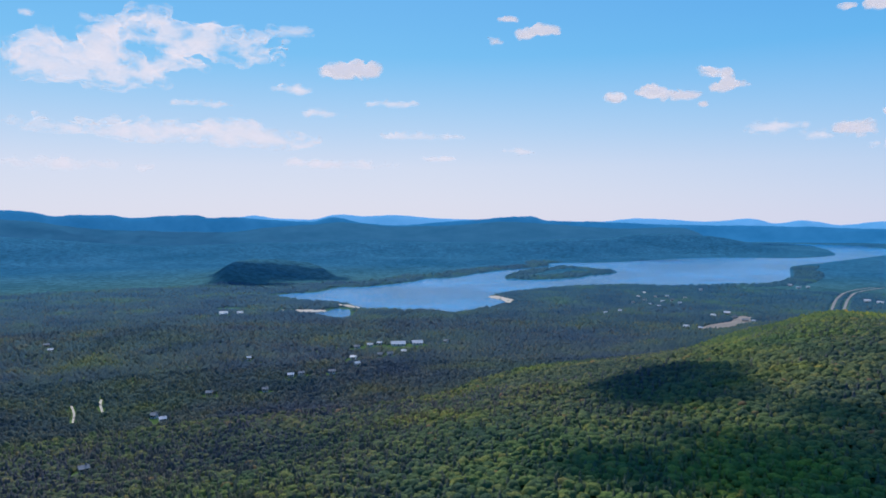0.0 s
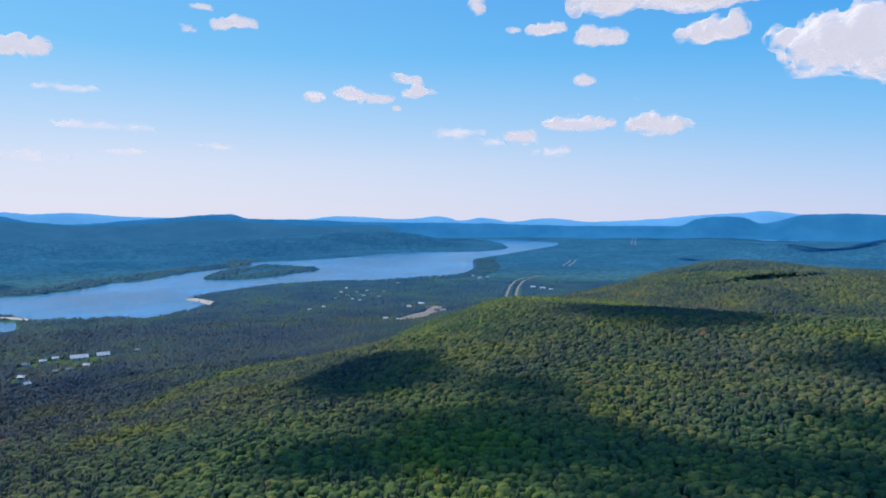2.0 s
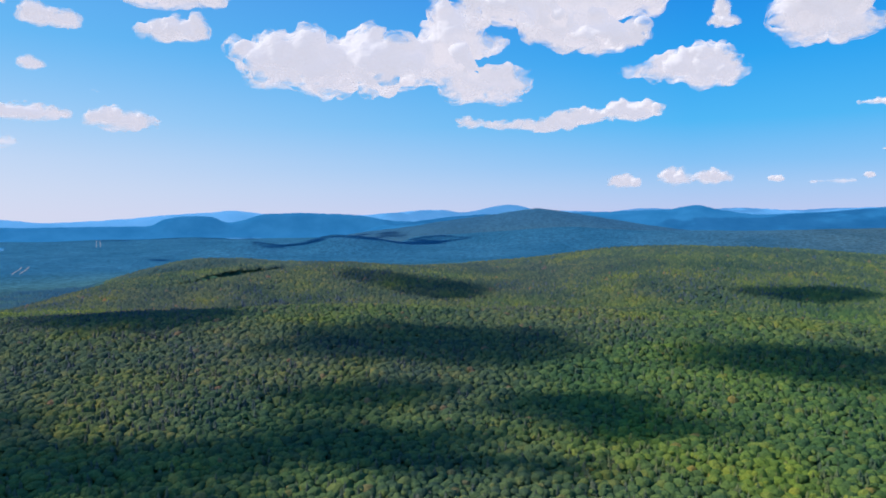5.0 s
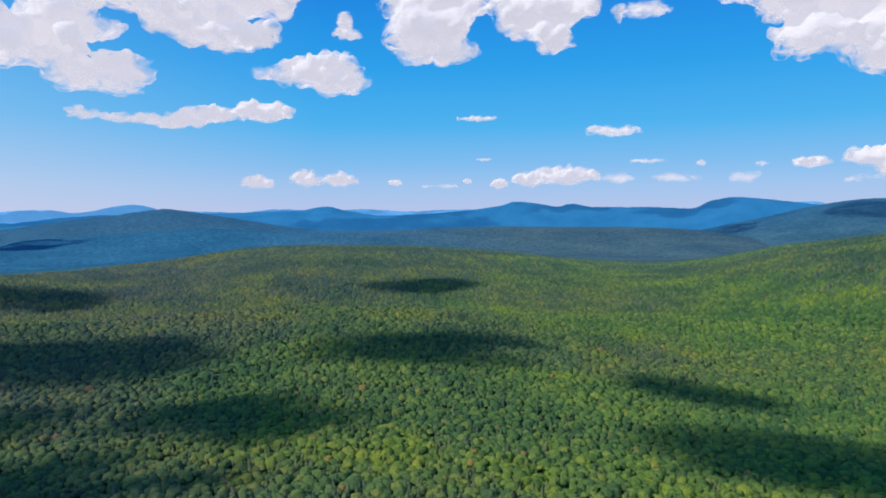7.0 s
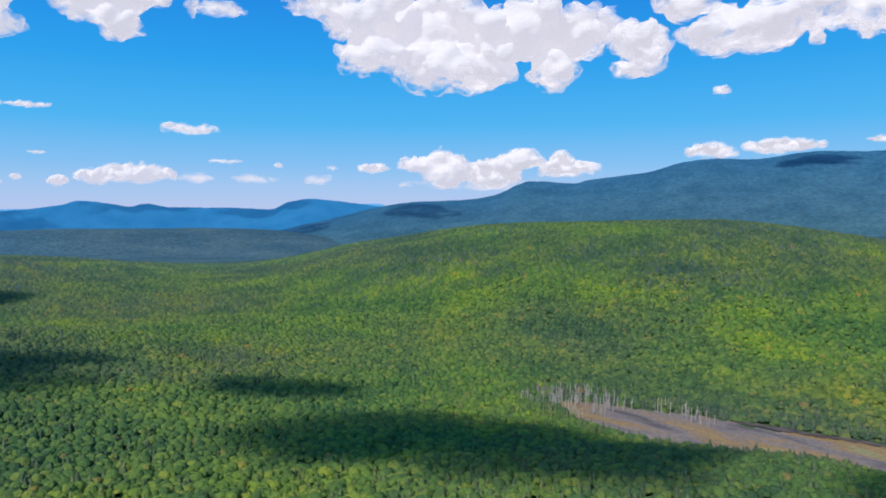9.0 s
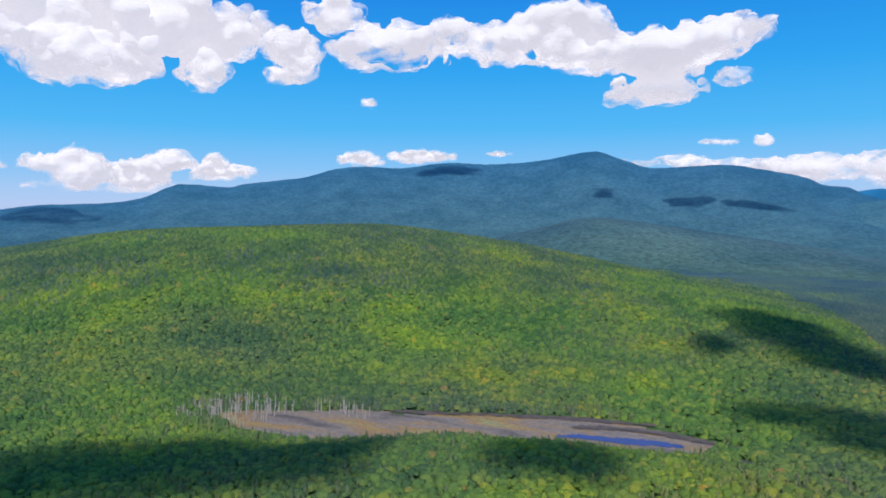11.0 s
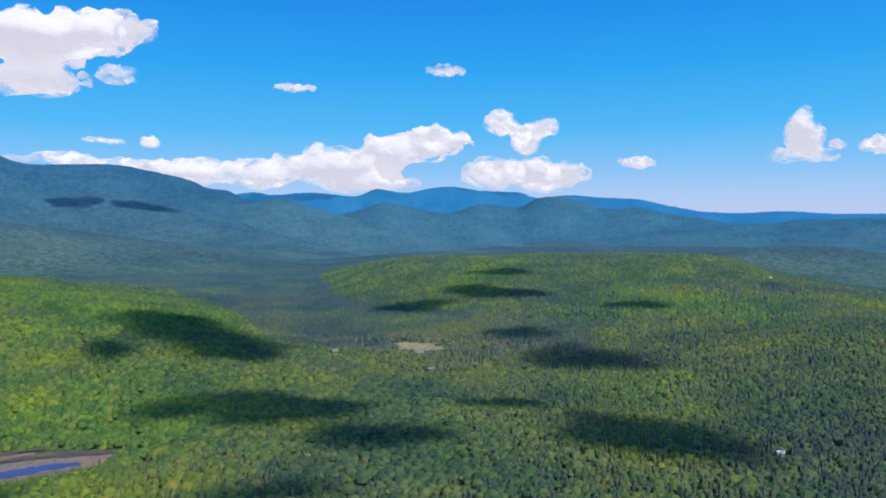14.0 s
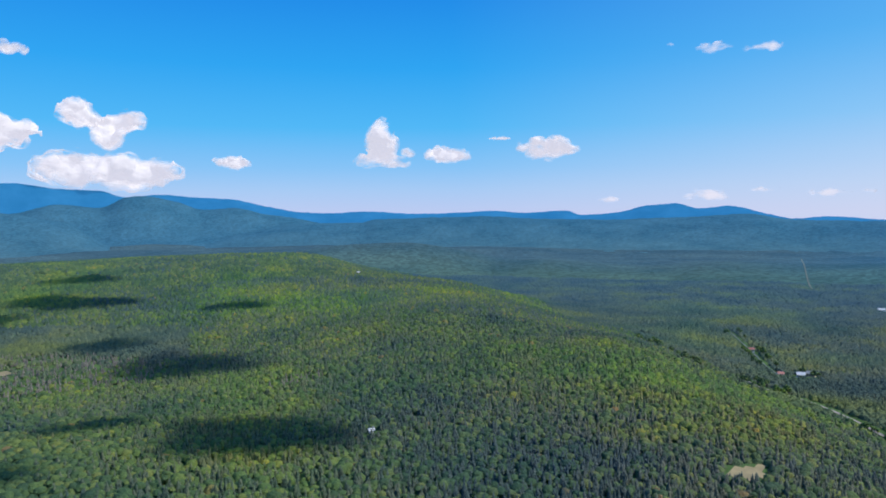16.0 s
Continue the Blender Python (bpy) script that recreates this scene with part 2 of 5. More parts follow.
POOL_WATER = water_material("bog_pool_water", (0.03, 0.05, 0.17), 0.25, 0.5)


def bog_material():
    """Wet sedge, lilac-grey mud flats, rusty moss and dark peat in drawn-out patches."""
    m, n, l, b = material("bog_surface", 0.85)
    g, mp = n.new("ShaderNodeNewGeometry"), n.new("ShaderNodeMapping")
    l.new(g.outputs["Position"], mp.inputs["Vector"])
    mp.inputs["Rotation"].default_value = (0, 0, radians(-22))
    mp.inputs["Scale"].default_value = (0.5, 1.8, 1)
    t = n.new("ShaderNodeTexNoise")
    t.inputs["Scale"].default_value, t.inputs["Detail"].default_value, t.inputs["Roughness"].default_value = 0.03, 6, 0.6
    l.new(mp.outputs["Vector"], t.inputs["Vector"])
    r = ramp_node(n, [(0.3, (0.05, 0.035, 0.03)), (0.39, (0.13, 0.095, 0.08)), (0.46, (0.2, 0.15, 0.125)), (0.52, (0.23, 0.15, 0.09)), (0.57, (0.28, 0.15, 0.045)), (0.66, (0.24, 0.22, 0.09)), (0.75, (0.12, 0.14, 0.05))])
    l.new(t.outputs["Fac"], r.inputs["Fac"])
    f = noise_node(n, l, 0.5, 5, 0.7)
    fr = ramp_node(n, [(0.3, (0.6, 0.6, 0.6)), (0.7, (1.3, 1.3, 1.3))])
    l.new(f.outputs["Fac"], fr.inputs["Fac"])
    l.new(mix_node(n, l, "MULTIPLY", 1.0, r.outputs["Color"], fr.outputs["Color"]), b.inputs["Base Color"])
    bump_node(n, l, b, f.outputs["Fac"], 0.5, 0.5)
    return m


BOG_SKIN = bog_material()

# ---- the lie of the land ----
def hash2(i, j, k):
    h = np.sin(i * 127.1 + j * 311.7 + k * 74.7) * 43758.5453
    return h - np.floor(h)


def value_noise(x, y, k):
    i, j = np.floor(x), np.floor(y)
    u, v = x - i, y - j
    u, v = u * u * (3 - 2 * u), v * v * (3 - 2 * v)
    a, b, c, d = hash2(i, j, k), hash2(i + 1, j, k), hash2(i, j + 1, k), hash2(i + 1, j + 1, k)
    return a + (b - a) * u + (c - a) * v + (a - b - c + d) * u * v


def fbm(x, y, size, octaves=4, k=0):
    s, amp, tot = 0.0, 1.0, 0.0
    for o in range(octaves):
        s = s + amp * (value_noise(x / size * 2 ** o + 17 * o, y / size * 2 ** o - 9 * o, k + o) - 0.5)
        tot += amp
        amp *= 0.5
    return s / tot


# Heights of the home hills, fitted to the camera's view: bearing, then metres at these distances from the flier's spot.
STEPS = np.array([0, 250, 400, 550, 750, 1000, 1250, 1600], float)
HEIGHT_FIT = {}


def fit_heights(bearing, *heights):
    HEIGHT_FIT[bearing] = heights


fit_heights(-50, 45, 35, 12, 4, 3, 3, 3, 3)
fit_heights(-30, 45, 36, 14, 5, 3, 3, 3, 3)
fit_heights(-10, 47, 42, 22, 8, 4, 2, 2, 2)
fit_heights(10, 48, 50, 45, 30, 6, 2, 2, 2)
fit_heights(20, 48, 52, 54, 46, 15, 4, 2, 2)
fit_heights(30, 48, 54, 61, 66, 57, 20, 4, 2)
fit_heights(44, 48, 55, 66, 74, 52, 68, 25, 5)
fit_heights(57, 48, 54, 66, 74, 44, 76, 45, 20)
fit_heights(70, 48, 54, 64, 70, 40, 54, 60, 30)
fit_heights(83, 48, 53, 66, 72, 36, 70, 86, 60)
fit_heights(95, 48, 53, 62, 68, 38, 60, 80, 55)
fit_heights(110, 48, 50, 52, 50, 48, 56, 52, 40)
fit_heights(122, 48, 48, 45, 42, 60, 95, 95, 60)
fit_heights(134, 48, 48, 36, 42, 85, 130, 125, 70)
fit_heights(148, 48, 48, 35, 42, 90, 134, 125, 70)
fit_heights(160, 48, 48, 35, 42, 80, 112, 95, 50)
fit_heights(172, 48, 48, 35, 42, 70, 72, 45, 30)
fit_heights(182, 48, 47, 38, 44, 54, 38, 28, 26)
fit_heights(190, 48, 46, 40, 38, 30, 26, 25, 24)
fit_heights(200, 48, 45, 38, 30, 30, 50, 73, 50)
fit_heights(212, 48, 45, 38, 32, 34, 54, 74, 50)
fit_heights(222, 48, 45, 40, 36, 42, 62, 78, 45)
fit_heights(234, 48, 46, 42, 42, 50, 52, 14, 5)
fit_heights(247, 48, 46, 45, 45, 24, 5, 2, 2)
fit_heights(258, 48, 45, 38, 16, 4, 3, 2, 2)
fit_heights(268, 48, 42, 20, 5, 3, 3, 2, 2)
fit_heights(290, 46, 40, 18, 5, 3, 3, 3, 3)

DR = 10.0
DENSE_R = np.arange(0, 1601, DR)


def smooth_steps(x, xs, ys):
    """Monotone-looking cubic through the given heights."""
    xs, ys = np.asarray(xs, float), np.asarray(ys, float)
    d = np.diff(ys) / np.diff(xs)
    m = np.concatenate([[d[0]], np.where(d[:-1] * d[1:] > 0, 2 * d[:-1] * d[1:] / (d[:-1] + d[1:] + 1e-12), 0), [d[-1]]])
    i = np.clip(np.searchsorted(xs, x) - 1, 0, len(xs) - 2)
    h = xs[i + 1] - xs[i]
    u = (x - xs[i]) / h
    return ((1 + 2 * u) * (1 - u) ** 2 * ys[i] + u * (1 - u) ** 2 * h * m[i] + u * u * (3 - 2 * u) * ys[i + 1] + u * u * (u - 1) * h * m[i + 1])


keys_b = sorted(HEIGHT_FIT)
cols = np.array([smooth_steps(DENSE_R, STEPS, HEIGHT_FIT[b]) for b in keys_b])
wrap_b = np.array([b - 360 for b in keys_b[-4:]] + keys_b + [b + 360 for b in keys_b[:4]], float)
cols = np.concatenate([cols[-4:], cols, cols[:4]])
DENSE = np.array([smooth_steps(np.arange(-60, 300, 1.0), wrap_b, cols[:, j]) for j in range(len(DENSE_R))]).T

# Wooded hills farther out: (bearing, height angle of the crest from the flier's height), distance, depth before and behind.
HILLS = []


def hill(crest, distance, front, back, rough=4.0):
    HILLS.append((np.array(crest, float), distance, front, back, rough))


def crest_at(crest, bearing, distance):
    """Crest height over the lake; it sinks away past both ends."""
    z = EYE + distance * np.tan(np.radians(smooth_steps(np.clip(bearing, crest[0, 0], crest[-1, 0]), crest[:, 0], crest[:, 1])))
    over = np.maximum(np.maximum(crest[0, 0] - bearing, bearing - crest[-1, 0]), 0)
    return z * np.exp(-(over / 2.5) ** 2)


hill([(-18.1, -4.4), (-15.9, -3.21), (-13.8, -2.79), (-11.6, -3.18), (-9.8, -4.11), (-8.2, -5.4)], 1720, 170, 200)
hill([(5.3, -3.23), (9.0, -2.52), (13.4, -1.59), (16.4, -1.17), (18.5, -1.02), (21.0, -1.14), (23.7, -1.37), (26.4, -1.79), (28.2, -1.93), (29.5, -2.22)], 3150, 260, 300)
hill([(-32.3, -1.38), (-28.8, -1.63), (-25.2, -1.98), (-21.3, -2.16), (-17.2, -2.09), (-15.1, -2.02), (-10.7, -1.97), (-6.2, -1.85), (-1.6, -2.0), (3.0, -2.09), (7.6, -1.85), (12.1, -1.69), (16.4, -2.01)], 2900, 450, 300)
hill([(43.4, -3.5), (46.6, -2.67), (49.9, -2.17), (52.6, -2.44), (56.6, -1.7), (58.8, -1.87), (62.2, -2.38), (67.1, -2.66)], 2700, 330, 300)
hill([(37.9, -5.52), (42.5, -4.27), (46.2, -3.6), (49.0, -3.64), (52.6, -3.95), (58.0, -4.12)], 1500, 200, 250)
hill([(63.9, -1.84), (69.3, -1.54), (75.2, -1.19), (81.6, -1.48), (87.9, -1.44), (93.4, -1.33), (99.8, -1.21), (107.0, -1.21), (113.0, -1.33), (118.2, -1.94)], 3000, 500, 300)
hill([(157.3, -2.22), (162.8, -0.97), (167.2, -0.06), (171.6, -0.5), (175.7, -1.14), (179.7, -1.73), (183.4, -2.29), (188.1, -3.22)], 2100, 420, 300)
hill([(218.6, -3.92), (220.3, -3.3), (223.9, -2.69), (227.5, -2.39), (231.1, -2.34), (234.8, -2.84), (238.5, -3.69)], 2000, 300, 300)
hill([(234.8, -4.59), (237.1, -4.23), (241.7, -3.92), (246.2, -4.23), (250.5, -4.41), (256.7, -4.0), (260.5, -4.08), (266.4, -3.83)], 1900, 330, 350)


def spline(points, closed=True, n=6):
    """A rounded line through a few corner points."""
    p = np.array(points, float)
    out = []
    count = len(p) if closed else len(p) - 1
    for i in range(count):
        a, b, c, d = (p[(i + k) % len(p)] if closed else p[min(max(i + k, 0), len(p) - 1)] for k in (-1, 0, 1, 2))
        for u in np.linspace(0, 1, n, endpoint=False):
            out.append(0.5 * (2 * b + (c - a) * u + (2 * a - 5 * b + 4 * c - d) * u * u + (3 * b - a - 3 * c + d) * u ** 3))
    if not closed:
        out.append(p[-1])
    return np.array(out)


LAKE = spline([(-332, 1352), (-297, 1295), (-224, 1235), (-170, 1211), (-133, 1143), (-76, 1122), (-13, 1109), (14, 1083), (61, 1136), (102, 1195), (117, 1252), (89, 1314), (105, 1352), (180, 1425), (261, 1494), (391, 1531), (506, 1506), (643, 1544), (730, 1570), (861, 1732), (960, 1930), (985, 1990), (1085, 2150), (1240, 2290), (1360, 2400), (1620, 2640), (1950, 2970), (2040, 3130), (2102, 3161), (2104, 3377), (2136, 3585), (2227, 3639), (2101, 3759), (2008, 3874), (1891, 3880), (1907, 3679), (1792, 3297), (1598, 2870), (1479, 2696), (1281, 2569), (980, 2608), (719, 2437), (515, 2315), (352, 2287), (319, 2130), (186, 1992), (84, 1853), (22, 1732), (-33, 1716), (-83, 1611), (-175, 1506), (-224, 1506), (-254, 1404)], n=3)
ISLAND = spline([(158, 1765), (159, 1700), (239, 1685), (330, 1732), (390, 1817), (455, 1872), (478, 1950), (432, 2014), (367, 2105), (289, 2036), (212, 1930)], n=3)
POND = spline([(-231, 1102), (-192, 1109), (-180, 1150), (-151, 1136), (-139, 1058), (-152, 1023), (-183, 1058)], n=3)
POOL = spline([(-369, 1129), (-348, 1150), (-319, 1136), (-337, 1115)], n=3)
BOG = spline([(288, -310), (280, -323), (250, -337), (217, -354), (182, -359), (146, -376), (116, -386), (79, -394), (47, -386), (24, -376), (25, -359), (42, -347), (69, -346), (91, -345), (120, -339), (149, -334), (174, -317), (210, -297), (250, -292)], n=3)


def inland(x, y, loop):
    """Metres outside (positive) or inside (negative) of a closed line."""
    shape = x.shape
    x, y = x.ravel(), y.ravel()
    far = np.hypot(np.maximum(np.maximum(loop[:, 0].min() - x, x - loop[:, 0].max()), 0), np.maximum(np.maximum(loop[:, 1].min() - y, y - loop[:, 1].max()), 0))
    out = far + 1.0
    near = np.where(far < 420)[0]
    px, py = x[near], y[near]
    best, odd = np.full(len(near), 1e9), np.zeros(len(near), bool)
    for (ax, ay), (bx, by) in zip(loop, np.roll(loop, -1, 0)):
        ex, ey = bx - ax, by - ay
        u = np.clip(((px - ax) * ex + (py - ay) * ey) / (ex * ex + ey * ey + 1e-9), 0, 1)
        best = np.minimum(best, np.hypot(px - ax - u * ex, py - ay - u * ey))
        if ay != by:
            odd ^= ((ay > py) != (by > py)) & (px < (bx - ax) * (py - ay) / (by - ay) + ax)
    out[near] = np.where(odd, -best, best)
    return out.reshape(shape)


def water_gap(x, y):
    """Metres from the water's edge, negative on the water."""
    lake = np.maximum(inland(x, y, LAKE), -inland(x, y, ISLAND))
    return np.minimum(np.minimum(lake, inland(x, y, POND)), inland(x, y, POOL))


def polar(x, y):
    r, b = np.hypot(x, y), np.degrees(np.arctan2(x, y))
    return r, np.where(b < -60, b + 360, b)


def land(x, y):
    """Height of the ground, without trees."""
    x, y = np.asarray(x, float), np.asarray(y, float)
    r, b = polar(x, y)
    fi, fj = np.clip(b + 60, 0, 359.99), np.clip(r / DR, 0, len(DENSE_R) - 1.01)
    i, j = fi.astype(int), fj.astype(int)
    u, v = fi - i, fj - j
    i2 = (i + 1) % 360
    z = (DENSE[i, j] * (1 - u) + DENSE[i2, j] * u) * (1 - v) + (DENSE[i, j + 1] * (1 - u) + DENSE[i2, j + 1] * u) * v
    fade = np.clip((r - 1600) / 900, 0, 1)
    z = z * (1 - fade) + fade * 6
    z = z + fbm(x, y, 260, 4, 3) * np.clip(r / 250, 0.2, 1) * np.clip(z / 6, 0.3, 1) * 12
    z = z + fbm(x, y, 900, 3, 8) * np.clip((r - 1300) / 900, 0, 1) * np.where((b > 5) & (b < 42), 6, 34 + 34 * np.clip((b - 50) / 20, 0, 1))
    for crest, dist, front, back, rough in HILLS:
        on = (b > crest[0, 0] - 8) & (b < crest[-1, 0] + 8) & (r > dist - 3.5 * front) & (r < dist + 3.5 * back)
        if not on.any():
            continue
        bb, rr, xx, yy = b[on], r[on], x[on], y[on]
        top = crest_at(crest, bb, dist) + rough * fbm(xx, yy, 120, 3, 5)
        off = rr - dist + 0.35 * front * fbm(xx, yy, 500, 3, 6)
        h = top * np.exp(-np.where(off < 0, (off / front) ** 2, (off / back) ** 2))
        k = 6.0
        z[on] = np.where(np.abs(h - z[on]) < k, np.maximum(h, z[on]) + (k - np.abs(h - z[on])) ** 2 / (4 * k), np.maximum(h, z[on]))
    gap = water_gap(x, y)
    z = np.where(gap < 0, np.maximum(gap * 0.06, -4), np.maximum(np.minimum(z, 1.0 + np.minimum(gap * 0.05, 4) + np.maximum(gap - 150, 0) * 0.2), 0.5 + np.minimum(gap, 20) * 0.03))
    bog = inland(x, y, BOG)
    w = np.clip((40 - bog) / 40, 0, 1)
    w = w * w * (3 - 2 * w)
    return z * (1 - w) + 35.0 * w


def mesh_object(name, verts, faces, mats, smooth=True, indices=None):
    """One mesh from arrays: faces all of one size."""
    me = bpy.data.meshes.new(name)
    verts, faces = np.asarray(verts, np.float32), np.asarray(faces, np.int32)
    me.vertices.add(len(verts))
    me.vertices.foreach_set("co", verts.ravel())
    k = faces.shape[1]
    me.loops.add(faces.size)
    me.loops.foreach_set("vertex_index", faces.ravel())
    me.polygons.add(len(faces))
    me.polygons.foreach_set("loop_start", np.arange(0, faces.size, k, dtype=np.int32))
    me.polygons.foreach_set("use_smooth", np.full(len(faces), smooth))
    for m in mats:
        me.materials.append(m)
    if indices is not None:
        me.polygons.foreach_set("material_index", np.asarray(indices, np.int32))
    me.update(calc_edges=True)
    me.validate()
    return new(name, me)


def sheet(rows, cols, closed):
    i, j = np.meshgrid(np.arange(rows - 1), np.arange(cols if closed else cols - 1), indexing="ij")
    j2 = (j + 1) % cols
    return np.stack([i * cols + j, i * cols + j2, (i + 1) * cols + j2, (i + 1) * cols + j], -1).reshape(-1, 4)[:, ::-1]


# ground: one sheet out to the far ranges
bearings = np.radians(np.concatenate([np.arange(-34, 80, 0.3), np.arange(80, 268, 0.45), np.arange(268, 326, 2.0)]))
radii = np.concatenate([[0.5, 60, 120], np.geomspace(160, 4950, 200)])
RR, BB = np.meshgrid(radii, bearings, indexing="ij")
GX, GY = RR * np.sin(BB), RR * np.cos(BB)
GZ = land(GX, GY)
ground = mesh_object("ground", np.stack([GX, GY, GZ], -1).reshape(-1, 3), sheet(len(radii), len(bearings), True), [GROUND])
tagged(ground, "rolling ground under closed green woods, blue haze painted in far off", "ground", kind="structure")
lx, ly = np.meshgrid(np.linspace(-700, 3000, 30), np.linspace(900, 4500, 30), indexing="ij")
keep = np.stack([lx, ly, lx * 0], -1).reshape(-1, 3)
lake = mesh_object("water", keep, sheet(30, 30, False), [WATER])
tagged(lake, "calm blue lake water between wooded shores", "lake", kind="structure")


def range_object(name, label, crest, distance, front, back, mat, step=0.16, rows=18, rough=6.0, size=140):
    """A far ridge that stands up from the ground sheet, its crest at the bearings and height angles given."""
    crest = np.array(crest, float)
    b = np.arange(crest[0, 0] - 5, crest[-1, 0] + 5, step)
    off = np.concatenate([np.linspace(-2.4 * front, 0, rows), np.linspace(0, 2.0 * back, 6)[1:]])
    O, B = np.meshgrid(off, b, indexing="ij")
    R = distance + O
    X, Y = R * np.sin(np.radians(B)), R * np.cos(np.radians(B))
    top = crest_at(crest, B, distance)
    Z = top * np.exp(-np.where(O < 0, (O / front) ** 2, (O / back) ** 2))
    Z = Z + rough * (fbm(X, Y, size, 4, 2) + 1.5 * np.abs(fbm(X, Y, size * 3, 3, 4)) * (O < -0.2 * front)) - 3
    Z = Z + 5 * fbm(X, Y, 26, 2, 12)
    Z = np.where((water_gap(X, Y) < 25) & (O < -0.45 * front), -6, Z)
    ob = mesh_object(name, np.stack([X, Y, Z], -1).reshape(-1, 3), sheet(len(off), len(b), False), [mat])
    return tagged(ob, label, "mountain", kind="structure")


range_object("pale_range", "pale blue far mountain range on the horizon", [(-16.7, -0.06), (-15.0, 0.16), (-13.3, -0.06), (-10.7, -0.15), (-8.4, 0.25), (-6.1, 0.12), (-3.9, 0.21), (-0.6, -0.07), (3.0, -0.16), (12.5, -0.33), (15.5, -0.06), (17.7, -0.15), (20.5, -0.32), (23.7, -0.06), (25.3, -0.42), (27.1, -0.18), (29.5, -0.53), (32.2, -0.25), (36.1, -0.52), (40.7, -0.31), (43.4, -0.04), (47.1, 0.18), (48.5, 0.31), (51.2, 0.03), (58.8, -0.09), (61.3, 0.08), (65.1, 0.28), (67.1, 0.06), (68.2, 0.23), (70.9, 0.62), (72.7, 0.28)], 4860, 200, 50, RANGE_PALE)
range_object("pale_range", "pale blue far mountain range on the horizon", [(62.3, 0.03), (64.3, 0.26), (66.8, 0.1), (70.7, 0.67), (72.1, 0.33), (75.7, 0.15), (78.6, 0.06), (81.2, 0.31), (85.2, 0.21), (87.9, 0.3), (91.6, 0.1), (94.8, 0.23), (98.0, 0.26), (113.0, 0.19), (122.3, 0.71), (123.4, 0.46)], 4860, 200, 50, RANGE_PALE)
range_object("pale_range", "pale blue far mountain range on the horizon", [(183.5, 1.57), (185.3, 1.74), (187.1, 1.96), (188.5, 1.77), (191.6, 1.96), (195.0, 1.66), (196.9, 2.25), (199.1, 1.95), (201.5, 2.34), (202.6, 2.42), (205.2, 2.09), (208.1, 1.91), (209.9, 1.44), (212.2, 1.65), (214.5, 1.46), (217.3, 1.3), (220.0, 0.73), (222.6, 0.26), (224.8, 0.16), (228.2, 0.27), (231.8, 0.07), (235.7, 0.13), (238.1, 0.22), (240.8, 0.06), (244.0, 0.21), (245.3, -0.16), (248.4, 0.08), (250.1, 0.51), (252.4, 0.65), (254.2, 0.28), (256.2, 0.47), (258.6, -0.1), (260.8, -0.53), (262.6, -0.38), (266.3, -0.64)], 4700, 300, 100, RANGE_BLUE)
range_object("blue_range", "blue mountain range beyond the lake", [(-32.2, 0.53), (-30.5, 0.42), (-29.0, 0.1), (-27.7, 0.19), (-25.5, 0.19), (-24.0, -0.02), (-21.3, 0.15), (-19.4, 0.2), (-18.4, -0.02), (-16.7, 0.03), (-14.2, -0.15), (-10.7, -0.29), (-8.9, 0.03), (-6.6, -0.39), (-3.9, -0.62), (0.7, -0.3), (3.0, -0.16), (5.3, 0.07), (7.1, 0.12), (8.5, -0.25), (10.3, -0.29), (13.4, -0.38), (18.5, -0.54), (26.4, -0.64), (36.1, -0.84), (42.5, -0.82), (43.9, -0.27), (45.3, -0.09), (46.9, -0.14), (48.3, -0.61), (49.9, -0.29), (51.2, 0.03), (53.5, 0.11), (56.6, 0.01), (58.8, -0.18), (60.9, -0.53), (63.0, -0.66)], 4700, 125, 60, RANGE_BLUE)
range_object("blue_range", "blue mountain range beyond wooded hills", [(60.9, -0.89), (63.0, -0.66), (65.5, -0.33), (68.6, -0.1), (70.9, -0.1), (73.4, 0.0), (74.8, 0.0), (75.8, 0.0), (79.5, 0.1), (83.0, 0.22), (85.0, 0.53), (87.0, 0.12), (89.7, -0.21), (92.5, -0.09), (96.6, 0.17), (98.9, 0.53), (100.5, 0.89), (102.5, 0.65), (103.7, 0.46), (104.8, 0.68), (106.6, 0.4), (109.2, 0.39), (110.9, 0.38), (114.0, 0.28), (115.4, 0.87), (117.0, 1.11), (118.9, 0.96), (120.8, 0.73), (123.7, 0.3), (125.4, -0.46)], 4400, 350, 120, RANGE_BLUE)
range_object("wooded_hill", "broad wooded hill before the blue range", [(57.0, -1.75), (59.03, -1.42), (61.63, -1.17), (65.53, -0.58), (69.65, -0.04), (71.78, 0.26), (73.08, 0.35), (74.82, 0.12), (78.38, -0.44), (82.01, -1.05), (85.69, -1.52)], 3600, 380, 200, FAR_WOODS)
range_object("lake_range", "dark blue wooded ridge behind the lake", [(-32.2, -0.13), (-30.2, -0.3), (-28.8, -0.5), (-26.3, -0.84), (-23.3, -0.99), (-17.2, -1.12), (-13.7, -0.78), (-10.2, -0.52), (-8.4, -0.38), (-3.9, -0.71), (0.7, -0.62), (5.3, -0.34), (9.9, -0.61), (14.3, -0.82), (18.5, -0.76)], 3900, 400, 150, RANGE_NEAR)
